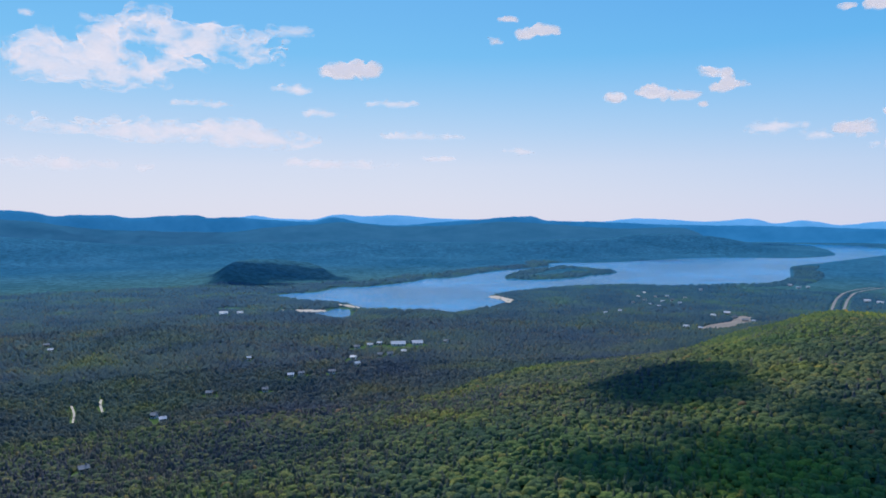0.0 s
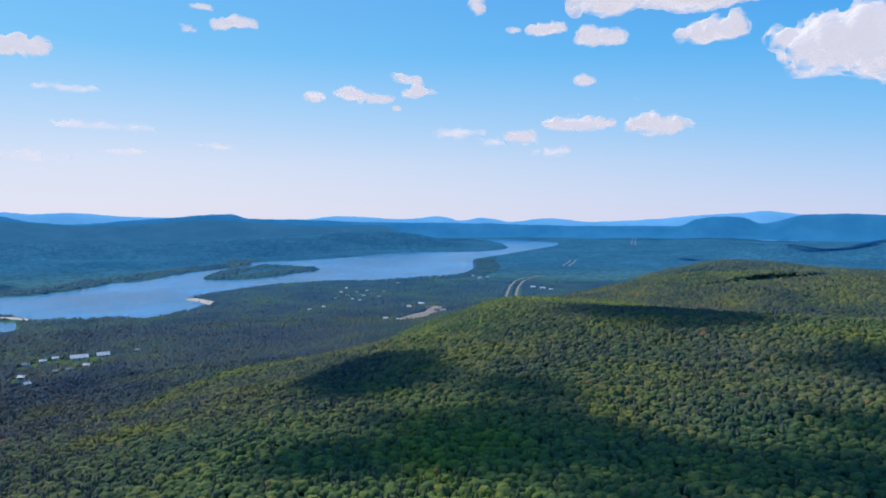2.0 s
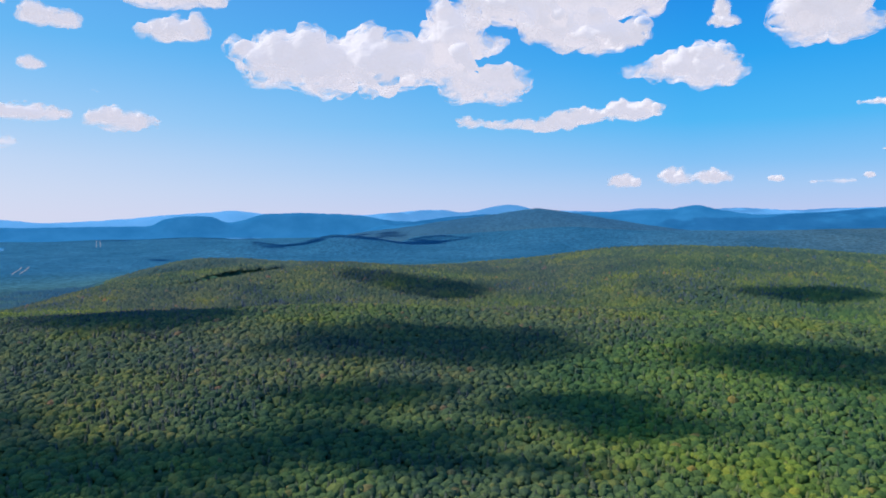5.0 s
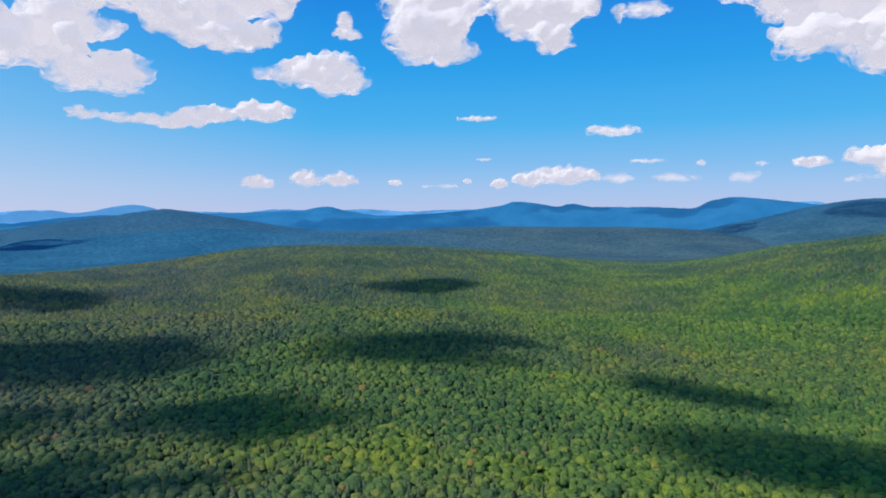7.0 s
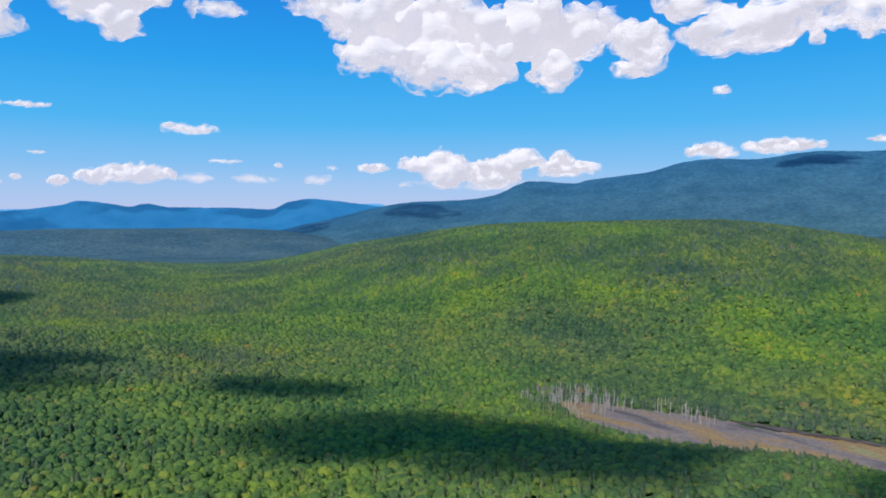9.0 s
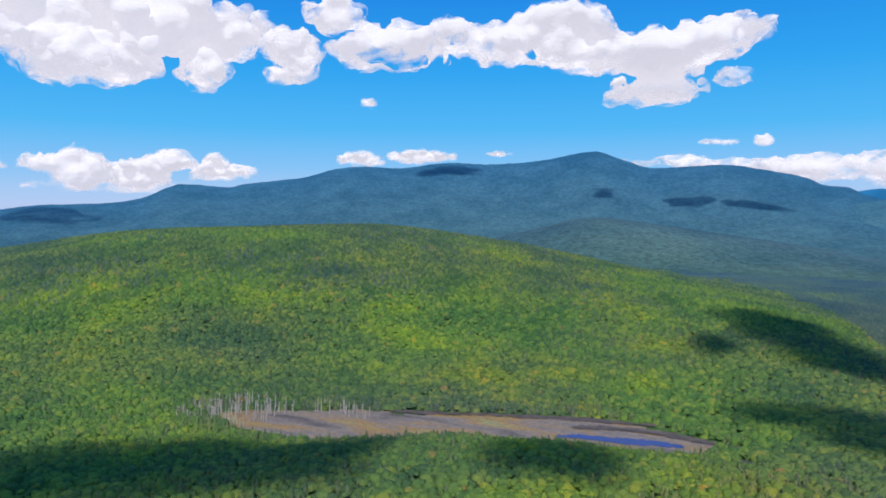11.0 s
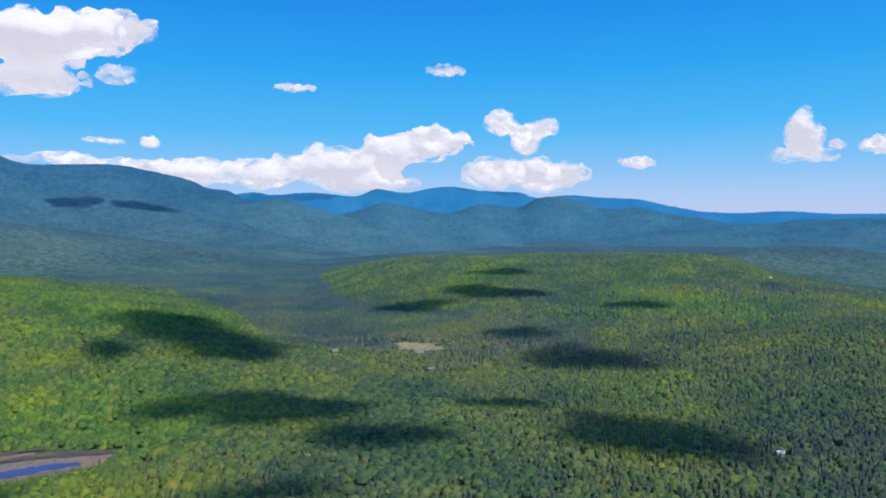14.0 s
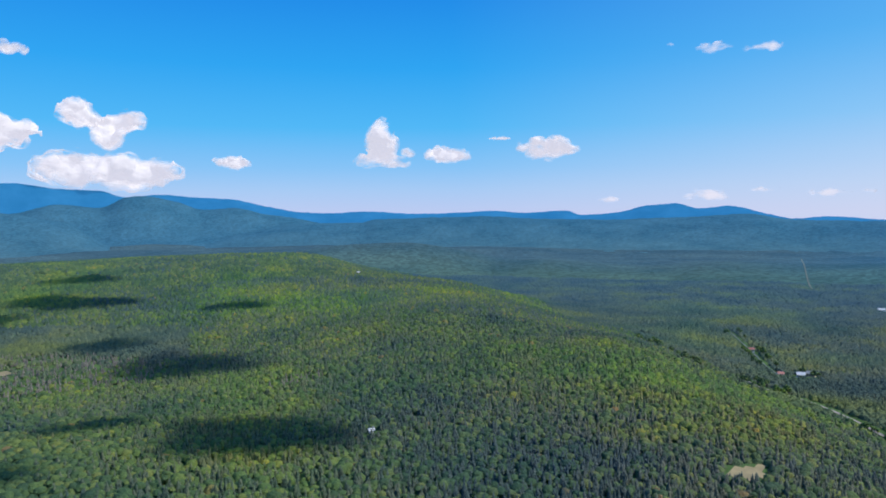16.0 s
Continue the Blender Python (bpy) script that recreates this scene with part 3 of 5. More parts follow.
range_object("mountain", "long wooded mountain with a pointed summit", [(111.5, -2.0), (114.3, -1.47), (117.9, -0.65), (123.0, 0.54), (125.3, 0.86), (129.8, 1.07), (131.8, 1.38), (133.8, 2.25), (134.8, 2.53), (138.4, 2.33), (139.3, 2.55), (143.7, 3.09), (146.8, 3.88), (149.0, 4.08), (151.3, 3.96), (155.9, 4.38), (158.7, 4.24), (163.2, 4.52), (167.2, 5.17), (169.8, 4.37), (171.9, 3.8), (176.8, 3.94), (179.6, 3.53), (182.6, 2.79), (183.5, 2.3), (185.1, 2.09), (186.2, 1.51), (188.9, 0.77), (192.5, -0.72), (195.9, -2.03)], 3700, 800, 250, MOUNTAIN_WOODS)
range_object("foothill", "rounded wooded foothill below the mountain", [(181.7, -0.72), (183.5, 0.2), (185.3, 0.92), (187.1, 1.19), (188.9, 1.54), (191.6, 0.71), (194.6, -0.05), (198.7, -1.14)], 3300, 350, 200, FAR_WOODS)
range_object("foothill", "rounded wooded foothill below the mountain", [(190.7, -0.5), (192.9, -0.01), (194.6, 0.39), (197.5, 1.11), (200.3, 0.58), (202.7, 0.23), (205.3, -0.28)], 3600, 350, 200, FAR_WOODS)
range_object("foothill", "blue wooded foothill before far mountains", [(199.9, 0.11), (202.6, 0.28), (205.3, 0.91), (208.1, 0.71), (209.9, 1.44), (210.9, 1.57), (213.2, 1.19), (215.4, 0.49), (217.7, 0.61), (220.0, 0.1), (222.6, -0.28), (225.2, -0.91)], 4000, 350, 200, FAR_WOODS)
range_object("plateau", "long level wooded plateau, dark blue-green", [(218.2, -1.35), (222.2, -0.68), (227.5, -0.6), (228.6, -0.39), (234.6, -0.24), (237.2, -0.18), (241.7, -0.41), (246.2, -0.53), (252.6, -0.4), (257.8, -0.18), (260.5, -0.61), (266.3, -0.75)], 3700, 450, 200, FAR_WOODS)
# ---- clouds ----
def cloud_material(name, white, glow, grain, tear, full):
    """White droplets, with emission in place of sunlight scattered all through; the cloud thins out and tears towards
    its rim.
    """
    m = bpy.data.materials.new(name)
    m.use_nodes = True
    n, l = m.node_tree.nodes, m.node_tree.links
    n.remove(n["Principled BSDF"])
    d, e, both = n.new("ShaderNodeBsdfDiffuse"), n.new("ShaderNodeEmission"), n.new("ShaderNodeAddShader")
    d.inputs["Color"].default_value = (white, white * 0.98, white * 0.97, 1)
    e.inputs["Color"].default_value = (0.78, 0.755, 0.86, 1)
    e.inputs["Strength"].default_value = glow
    l.new(d.outputs[0], both.inputs[0])
    l.new(e.outputs[0], both.inputs[1])
    g, mp, t = n.new("ShaderNodeNewGeometry"), n.new("ShaderNodeMapping"), n.new("ShaderNodeTexNoise")
    l.new(g.outputs["Position"], mp.inputs["Vector"])
    mp.inputs["Scale"].default_value = (0.8, 0.8, 1.4)
    l.new(mp.outputs["Vector"], t.inputs["Vector"])
    t.inputs["Scale"].default_value, t.inputs["Detail"].default_value, t.inputs["Roughness"].default_value = grain, 5, 0.5
    t.inputs["Distortion"].default_value = 0.6
    k = n.new("ShaderNodeBump")
    k.inputs["Strength"].default_value, k.inputs["Distance"].default_value = 0.5, 50.0
    l.new(t.outputs["Fac"], k.inputs["Height"])
    l.new(k.outputs["Normal"], d.inputs["Normal"])
    at, r, add = n.new("ShaderNodeAttribute"), n.new("ShaderNodeMapRange"), n.new("ShaderNodeMath")
    at.attribute_name = "thick"
    r.inputs["From Min"].default_value, r.inputs["From Max"].default_value = 0.3, 0.7
    r.inputs["To Min"].default_value, r.inputs["To Max"].default_value = -tear, tear
    r.clamp = False
    l.new(t.outputs["Fac"], r.inputs["Value"])
    add.operation, add.use_clamp = "ADD", True
    l.new(at.outputs["Fac"], add.inputs[0])
    l.new(r.outputs["Result"], add.inputs[1])
    cover = n.new("ShaderNodeMath")
    cover.operation = "MULTIPLY"
    cover.inputs[1].default_value = full
    l.new(add.outputs["Value"], cover.inputs[0])
    c, mt = n.new("ShaderNodeBsdfTransparent"), n.new("ShaderNodeMixShader")
    l.new(cover.outputs["Value"], mt.inputs["Fac"])
    l.new(c.outputs[0], mt.inputs[1])
    l.new(both.outputs[0], mt.inputs[2])
    l.new(mt.outputs[0], n["Material Output"].inputs["Surface"])
    return m


CLOUD_CORE = cloud_material("cloud_core", 0.22, 0.88, 0.0095, 0.7, 1.0)
CLOUD_THIN = cloud_material("thin_cloud", 0.22, 0.88, 0.012, 0.9, 0.75)
CLOUD_VEIL = cloud_material("cloud_veil", 0.08, 1.1, 0.009, 0.7, 0.72)


def hash3(i, j, k):
    h = np.sin(i * 127.1 + j * 311.7 + k * 191.3) * 43758.5453
    return h - np.floor(h)


def noise3(p):
    i = np.floor(p)
    f = p - i
    f = f * f * (3 - 2 * f)
    out = 0
    for dx in (0, 1):
        for dy in (0, 1):
            for dz in (0, 1):
                w = np.where(dx, f[:, 0], 1 - f[:, 0]) * np.where(dy, f[:, 1], 1 - f[:, 1]) * np.where(dz, f[:, 2], 1 - f[:, 2])
                out = out + w * hash3(i[:, 0] + dx, i[:, 1] + dy, i[:, 2] + dz)
    return out - 0.5


BALL = bmesh.new()
bmesh.ops.create_icosphere(BALL, subdivisions=2, radius=1.0)
BALL_V = np.array([v.co for v in BALL.verts])
BALL_F = np.array([[v.index for v in f.verts] for f in BALL.faces])
BALL.free()


def cloud_mesh(lobes, depth, kind, rng, fine=1.0):
    """Heaped puffs round each lobe (middle x, middle z, width, height), merged into one skin and roughened."""
    verts, faces, count = [], [], 0
    tall = sorted(q[3] for q in lobes)
    size = tall[(len(tall) - 1) // 2]
    span = max(q[0] + q[2] / 2 for q in lobes) - min(q[0] - q[2] / 2 for q in lobes)
    floor = min(q[1] - q[3] / 2 for q in lobes)
    body = []
    for cx, cz, w, h in lobes:
        deep = depth * min(1.0, h / size)
        body.append((np.array([cx, rng.uniform(-0.15, 0.15) * deep, cz - 0.04 * h]), 0.37 * w, 0.3 * deep, 0.34 * h))
        for k in range(int(14 + min(26, 8 * w / max(h, 1)))):
            a = rng.uniform(-0.35, math.pi + 0.35)
            s = h * rng.uniform(0.09, 0.21)
            c = np.array([cx + math.cos(a) * (w / 2 - 0.9 * s) * rng.uniform(0.75, 1), rng.uniform(-0.3, 0.3) * deep, cz + math.sin(a) * (h / 2 - 0.9 * s) * rng.uniform(0.7, 1)])
            body.append((c, s * rng.uniform(1.0, 1.5), s * 1.3, s))
            if kind == "c":
                for j in range(2):
                    a2, q = rng.uniform(0, 6.28), s * rng.uniform(0.3, 0.55)
                    body.append((c + np.array([math.cos(a2) * s, rng.uniform(-0.5, 0.5) * s, abs(math.sin(a2)) * s]), q, q, q))
    for c, sx, sy, sz in body:
        b = BALL_V * np.array([sx, sy, sz]) + c
        verts.append(b)
        faces.append(BALL_F + count)
        count += len(b)
    raw = mesh_object("cloud", np.concatenate(verts), np.concatenate(faces), [CLOUD_CORE])
    re = raw.modifiers.new("skin", "REMESH")
    voxel = max(size / 14, span / 90) / fine
    re.mode, re.voxel_size = "VOXEL", voxel
    me = bpy.data.meshes.new_from_object(raw.evaluated_get(bpy.context.evaluated_depsgraph_get()))
    old = raw.data
    bpy.data.objects.remove(raw)
    bpy.data.meshes.remove(old)
    nv = len(me.vertices)
    co, no = np.zeros(nv * 3, np.float32), np.zeros(nv * 3, np.float32)
    me.vertices.foreach_get("co", co)
    me.vertex_normals.foreach_get("vector", no)
    co, no = co.reshape(-1, 3).astype(float), no.reshape(-1, 3).astype(float)
    quads = np.zeros(len(me.polygons) * 4, np.int32)
    me.polygons.foreach_get("vertices", quads)
    quads = quads.reshape(-1, 4)
    bpy.data.meshes.remove(me)
    shift = rng.uniform(0, 50)
    rough = noise3(co / (size * 0.35) + shift) * 0.16 + noise3(co / (size * 0.15) + shift) * 0.1 + noise3(co / (size * 0.07) + shift) * 0.05
    skin = co + no * (rough * size)[:, None] * np.where(co[:, 2] < floor + 0.1 * size, 0.5, 1.0)[:, None]
    return skin, quads, evened(rim_depth(skin, quads, max(size / 24, voxel / 2.5)) / size, quads, 3)


def evened(value, quads, turns=5):
    """Each point's value blended with those of its neighbours."""
    flat = quads.ravel()
    share = np.maximum(np.bincount(flat, minlength=len(value)), 1)
    for k in range(turns):
        face = np.repeat(value[quads].mean(1), 4)
        value = np.bincount(flat, face, len(value)) / share
    return value


def rim_depth(v, quads, cell):
    """How far inside the cloud's upright outline each point lies."""
    p = np.concatenate([v[quads].mean(1), v, (v[quads[:, 0]] + v[quads[:, 1]]) / 2, (v[quads[:, 1]] + v[quads[:, 2]]) / 2])[:, (0, 2)]
    low = p.min(0) - 3 * cell
    ij = ((p - low) / cell).astype(int)
    full = np.zeros(ij.max(0) + 4, bool)
    full[ij[:, 0], ij[:, 1]] = True
    for k in range(2):
        full[1:-1] |= full[:-2] & full[2:] | full[1:-1]
        grown = full.copy()
        grown[1:, :] |= full[:-1, :]
        grown[:-1, :] |= full[1:, :]
        grown[:, 1:] |= full[:, :-1]
        grown[:, :-1] |= full[:, 1:]
        full = grown
    deep = np.zeros(full.shape)
    inside = full.copy()
    for k in range(16):
        deep += inside
        less = inside.copy()
        less[1:, :] &= inside[:-1, :]
        less[:-1, :] &= inside[1:, :]
        if k % 2:
            less[:, 1:] &= inside[:, :-1]
            less[:, :-1] &= inside[:, 1:]
        else:
            less[1:, 1:] &= inside[:-1, :-1]
            less[:-1, :-1] &= inside[1:, 1:]
        inside = less
    at = ((v[:, (0, 2)] - low) / cell).astype(int)
    return np.maximum(deep[at[:, 0], at[:, 1]] - 2.5, 0) * cell


def islands(count, quads):
    """A number for each separate piece of the skin."""
    lab = np.arange(count)
    while True:
        low = lab[quads].min(1)
        nxt = lab.copy()
        for k in range(4):
            np.minimum.at(nxt, quads[:, k], low)
        nxt = nxt[nxt]
        if (nxt == lab).all():
            return lab
        lab = nxt


def cloud_object(skin, quads, deep, kind):
    """The main body, and each torn-off shred as a part under it."""
    lab = islands(len(skin), quads)
    names, sizes = np.unique(lab, return_counts=True)
    top = None
    for k in np.argsort(-sizes):
        if top is not None and sizes[k] < 0.02 * len(skin):
            break
        on = lab == names[k]
        new_id = np.cumsum(on) - 1
        mine = new_id[quads[on[quads[:, 0]]]]
        ob = mesh_object("cloud" if top is None else "shred", skin[on], mine, [{"w": CLOUD_VEIL, "t": CLOUD_THIN}.get(kind, CLOUD_CORE)])
        at = ob.data.attributes.new("thick", "FLOAT", "POINT")
        soft = {"w": 2.4, "f": 3.2, "c": 4.6, "t": 5.5}[kind]
        at.data.foreach_set("value", np.clip(deep[on] * soft - (0.3 if kind == "w" else 0.25), -0.4, 2.4).astype(np.float32))
        if top is None:
            top = ob
        else:
            ob.parent = top
    return top


def cloud(kind, *lobes):
    """One cloud from its lobes: bearing, height angle, width and height in degrees."""
    b0 = sum(q[0] * q[2] for q in lobes) / sum(q[2] for q in lobes)
    e0 = sum(q[1] * q[2] for q in lobes) / sum(q[2] for q in lobes)
    rng = random.Random(int(b0 * 10) * 7 + int(e0 * 100))
    base = max(min(q[1] - q[3] / 2 for q in lobes), 0.8)
    dist = min(max(800 / math.tan(radians(base)), 2800), 4700)
    local = [(dist * math.tan(radians(q[0] - b0)), dist * (math.tan(radians(q[1])) - math.tan(radians(e0))), 1.1 * dist * radians(q[2]), 1.12 * dist * radians(q[3])) for q in lobes]
    skin, quads, deep = cloud_mesh(local, 0.8 * max(q[3] for q in local) + 0.12 * sum(q[2] for q in local), kind, rng)
    ob = cloud_object(skin, quads, deep, kind)
    a = radians(b0)
    ob.matrix_world = pose(dist * math.sin(a), dist * math.cos(a), EYE + dist * math.tan(radians(e0)), 0, 0, -b0)
    words = {"c": "heaped white fair-weather cloud with a ragged rim", "f": "small flat white cloud in blue sky", "w": "thin torn white veil of cloud"}
    tagged(ob, words[kind], "cloud", "clouds in the sky")
    return ob


cloud("w", (-29.8, 10.69, 4.47, 3.86), (-27.5, 11.44, 7.17, 4.04), (-24.8, 10.36, 7.15, 2.9), (-20.6, 13.46, 9.56, 2.99), (-16.0, 12.92, 7.78, 2.8), (-21.5, 11.42, 6.32, 1.33))
cloud("w", (-29.0, 6.59, 6.3, 1.49), (-22.7, 6.41, 10.9, 1.99), (-16.0, 6.33, 8.03, 2.42), (-13.3, 6.02, 7.58, 1.67))
cloud("c", (49.0, 12.7, 1.72, 2.22), (51.5, 11.49, 4.71, 4.38), (55.0, 11.16, 6.61, 5.63), (59.6, 11.51, 4.88, 6.05), (62.5, 11.34, 4.95, 4.33), (66.1, 14.16, 4.91, 4.31), (66.5, 10.48, 3.14, 4.17), (70.0, 10.06, 4.64, 3.32), (68.0, 13.19, 5.35, 1.95))
cloud("c", (37.2, 16.42, 7.13, 2.77), (43.3, 16.53, 10.4, 3.61))
cloud("c", (43.7, 13.35, 3.18, 1.7), (45.6, 13.56, 3.27, 2.55))
cloud("c", (35.6, 13.64, 2.22, 1.84), (37.2, 13.58, 2.68, 1.47))
cloud("c", (29.5, 14.43, 1.27, 0.49), (31.7, 14.3, 2.16, 1.23), (32.9, 14.46, 1.96, 1.03))
cloud("c", (71.0, 15.85, 7.96, 3.38), (77.1, 16.5, 12.07, 4.44), (75.0, 14.06, 6.96, 2.68), (77.8, 13.27, 7.31, 2.85), (81.8, 16.24, 2.92, 2.86))
cloud("c", (80.9, 10.75, 4.28, 1.12), (83.7, 10.78, 5.0, 2.6), (85.7, 10.57, 5.46, 3.66))
cloud("c", (67.5, 7.32, 2.2, 1.05), (70.7, 7.01, 4.01, 0.9), (73.4, 6.91, 4.76, 1.26), (76.5, 7.51, 4.86, 1.27), (80.3, 7.81, 4.51, 1.77))
cloud("c", (86.9, 13.83, 2.5, 1.18), (86.8, 14.69, 1.14, 1.55))
cloud("c", (94.1, 16.14, 8.9, 3.67), (92.4, 13.49, 4.72, 4.21), (94.7, 12.58, 5.13, 2.54), (93.9, 14.91, 5.36, 4.55))
cloud("c", (102.9, 15.59, 8.57, 3.66), (103.3, 13.3, 3.55, 2.6), (101.1, 14.55, 3.83, 2.84))
cloud("f", (110.1, 15.06, 4.78, 1.68))
cloud("c", (118.4, 16.1, 6.34, 3.19), (120.9, 14.73, 5.74, 3.3), (122.5, 11.99, 7.01, 2.87), (126.4, 11.11, 6.8, 3.81), (130.2, 11.11, 6.73, 3.69), (126.5, 14.22, 9.72, 5.28), (134.0, 14.0, 6.96, 5.06), (138.5, 13.7, 5.75, 3.76), (136.7, 10.85, 3.72, 3.06))
cloud("c", (142.5, 10.88, 3.17, 1.86), (143.0, 12.94, 3.95, 3.27))
cloud("c", (143.6, 12.25, 3.72, 3.8), (146.4, 15.49, 4.44, 3.29), (143.7, 11.47, 2.63, 2.42))
cloud("c", (148.9, 13.12, 4.86, 2.84), (151.6, 13.56, 7.7, 3.78), (156.6, 13.81, 5.0, 2.88), (160.5, 13.02, 5.42, 3.11), (164.9, 13.58, 8.39, 4.61), (167.1, 12.06, 7.84, 2.45), (171.7, 12.15, 8.99, 3.39), (175.1, 12.67, 4.83, 3.43), (177.2, 13.39, 5.78, 2.53), (171.9, 9.58, 7.54, 2.32), (177.5, 10.47, 3.12, 1.42))
cloud("c", (170.2, 4.29, 2.97, 1.08), (173.6, 4.38, 4.25, 1.2), (177.4, 3.7, 6.82, 1.78), (182.7, 3.34, 6.13, 2.37), (187.6, 3.18, 6.88, 2.43), (192.2, 4.11, 7.56, 2.91), (198.1, 5.15, 5.93, 2.71), (201.1, 5.78, 6.5, 2.89), (196.0, 2.77, 9.97, 2.04))
cloud("c", (206.3, 3.19, 5.02, 2.96), (210.2, 3.03, 7.2, 2.71), (206.1, 3.87, 2.74, 2.04))
cloud("c", (206.9, 7.19, 2.5, 2.36), (208.7, 5.64, 2.49, 2.02), (210.0, 6.95, 2.92, 2.0))
cloud("c", (229.1, 5.67, 1.82, 3.62), (229.1, 4.18, 4.37, 1.21), (229.2, 5.67, 2.72, 2.41))
cloud("c", (125.7, 3.73, 3.23, 1.54), (127.9, 3.07, 3.8, 3.36), (131.5, 2.85, 4.86, 2.57), (134.0, 4.15, 3.52, 1.84), (137.7, 3.39, 4.61, 1.51), (137.2, 4.24, 1.67, 1.39))
cloud("c", (101.5, 2.52, 2.9, 1.49), (104.3, 2.78, 5.43, 1.72))
cloud("f", (16.4, 9.57, 2.31, 1.18), (18.7, 9.24, 3.08, 0.92), (20.4, 10.77, 1.88, 1.02), (21.5, 9.6, 1.78, 0.94), (21.9, 10.2, 0.86, 1.55), (22.6, 9.82, 2.45, 0.73))
cloud("f", (6.7, 14.27, 1.71, 1.17), (8.1, 14.56, 2.54, 1.17))
cloud("f", (4.1, 13.86, 1.54, 0.93))
cloud("f", (5.2, 15.43, 1.62, 0.58))
cloud("f", (20.2, 8.49, 0.81, 0.58))
cloud("f", (13.6, 9.24, 1.73, 0.99))
cloud("w", (-28.4, 3.81, 11.40, 1.22))
cloud("w", (-12.2, 14.22, 4.18, 1.35))
cloud("w", (-12.0, 9.93, 3.09, 0.99))
cloud("c", (-7.1, 11.37, 5.45, 1.74))
cloud("w", (-4.1, 9.02, 4.13, 0.83))
cloud("w", (-9.5, 8.13, 3.36, 1.00))
cloud("w", (-1.8, 6.45, 6.91, 1.01))
cloud("w", (-8.4, 4.19, 9.93, 1.19))
cloud("w", (6.0, 5.25, 2.74, 0.64))
cloud("w", (25.2, 6.54, 4.22, 1.33))
cloud("w", (27.7, 5.84, 2.52, 0.90))
cloud("c", (30.3, 6.08, 2.91, 1.43))
cloud("w", (-26.5, 14.04, 1.76, 0.99))
cloud("w", (-30.4, 13.92, 1.02, 0.71))
cloud("w", (-18.7, 8.57, 4.54, 0.87))
cloud("w", (-0.6, 4.69, 3.69, 0.55))
cloud("w", (13.6, 9.26, 1.65, 0.90))
cloud("c", (26.6, 16.08, 1.34, 1.63))
cloud("c", (35.3, 10.48, 1.73, 1.04))
cloud("c", (34.8, 7.11, 5.79, 1.48))
cloud("c", (40.9, 6.85, 4.86, 1.92))
cloud("w", (32.8, 4.99, 3.22, 0.97))
cloud("w", (39.1, 8.92, 0.86, 0.68))
cloud("f", (97.4, 7.47, 3.86, 0.55))
cloud("f", (108.0, 6.28, 4.36, 1.08))
cloud("c", (79.6, 2.31, 2.50, 1.34))
cloud("c", (83.5, 2.56, 2.49, 1.63))
cloud("c", (86.1, 2.48, 2.80, 1.28))
cloud("c", (90.6, 2.35, 1.10, 0.55))
cloud("f", (110.8, 3.93, 2.97, 0.53))
cloud("f", (118.9, 3.50, 1.07, 0.59))
cloud("c", (122.2, 3.47, 2.67, 0.90))
cloud("w", (117.8, 2.53, 2.33, 1.02))
cloud("w", (112.7, 2.59, 3.74, 0.88))
cloud("w", (108.3, 2.53, 2.61, 0.99))
cloud("c", (99.1, 2.18, 1.37, 0.92))
cloud("f", (114.6, 3.62, 0.73, 0.52))
cloud("f", (96.5, 2.47, 0.74, 0.46))
cloud("w", (94.3, 2.11, 2.77, 0.46))
cloud("f", (97.8, 4.23, 1.29, 0.37))
cloud("f", (149.2, 8.91, 1.19, 1.10))
cloud("c", (148.6, 4.53, 3.64, 1.47))
cloud("c", (153.4, 4.74, 5.99, 1.29))
cloud("f", (159.7, 5.04, 2.29, 0.64))
cloud("w", (130.1, 2.24, 12.46, 1.25))
cloud("f", (176.6, 5.60, 2.95, 0.74))
cloud("c", (179.6, 5.55, 1.38, 1.11))
cloud("f", (190.4, 10.06, 3.17, 0.81))
cloud("f", (202.3, 11.54, 3.29, 1.01))
cloud("c", (217.5, 4.01, 2.90, 1.19))
cloud("f", (231.4, 4.84, 1.12, 1.03))
cloud("c", (234.5, 4.63, 3.67, 1.43))
cloud("f", (238.7, 5.99, 1.77, 0.32))
cloud("c", (242.6, 5.01, 4.60, 2.01))
cloud("w", (255.1, 12.09, 3.05, 0.95))
cloud("w", (258.6, 11.84, 3.35, 0.84))
cloud("w", (252.0, 12.60, 0.67, 0.44))
cloud("w", (254.6, 1.18, 3.23, 1.04))
cloud("w", (247.3, 0.94, 1.75, 0.72))
cloud("w", (258.9, 1.56, 2.13, 0.50))
cloud("w", (263.7, 1.29, 4.18, 0.72))


def high_cloud(bearing, distance, wide, deep, height, ground_z=50):
    """A cloud overhead, up the sun's way from the spot of woods that it shades."""
    rng = random.Random(int(bearing * 10) + int(distance))
    a = radians(bearing)
    at = Vector((distance * math.sin(a), distance * math.cos(a), ground_z)) + SUN_WAY * (height - ground_z) / SUN_WAY.z
    wide, deep = 1.4 * wide, 1.3 * deep
    lobes = [(rng.uniform(-0.27, 0.27) * wide, rng.uniform(-0.25, 0.25) * deep, wide * rng.uniform(0.4, 0.65), deep * rng.uniform(0.4, 0.65)) for k in range(5)]
    skin, quads, inner = cloud_mesh(lobes, 0.2 * min(wide, deep), "f", rng, 0.6)
    skin = skin[:, (0, 2, 1)] * (1, 1, -1)
    ob = cloud_object(skin, quads, inner, "t")
    ob.matrix_world = pose(at.x, at.y, at.z, 0, 0, -bearing)
    tagged(ob, "heaped white fair-weather cloud high overhead", "cloud", "clouds in the sky")


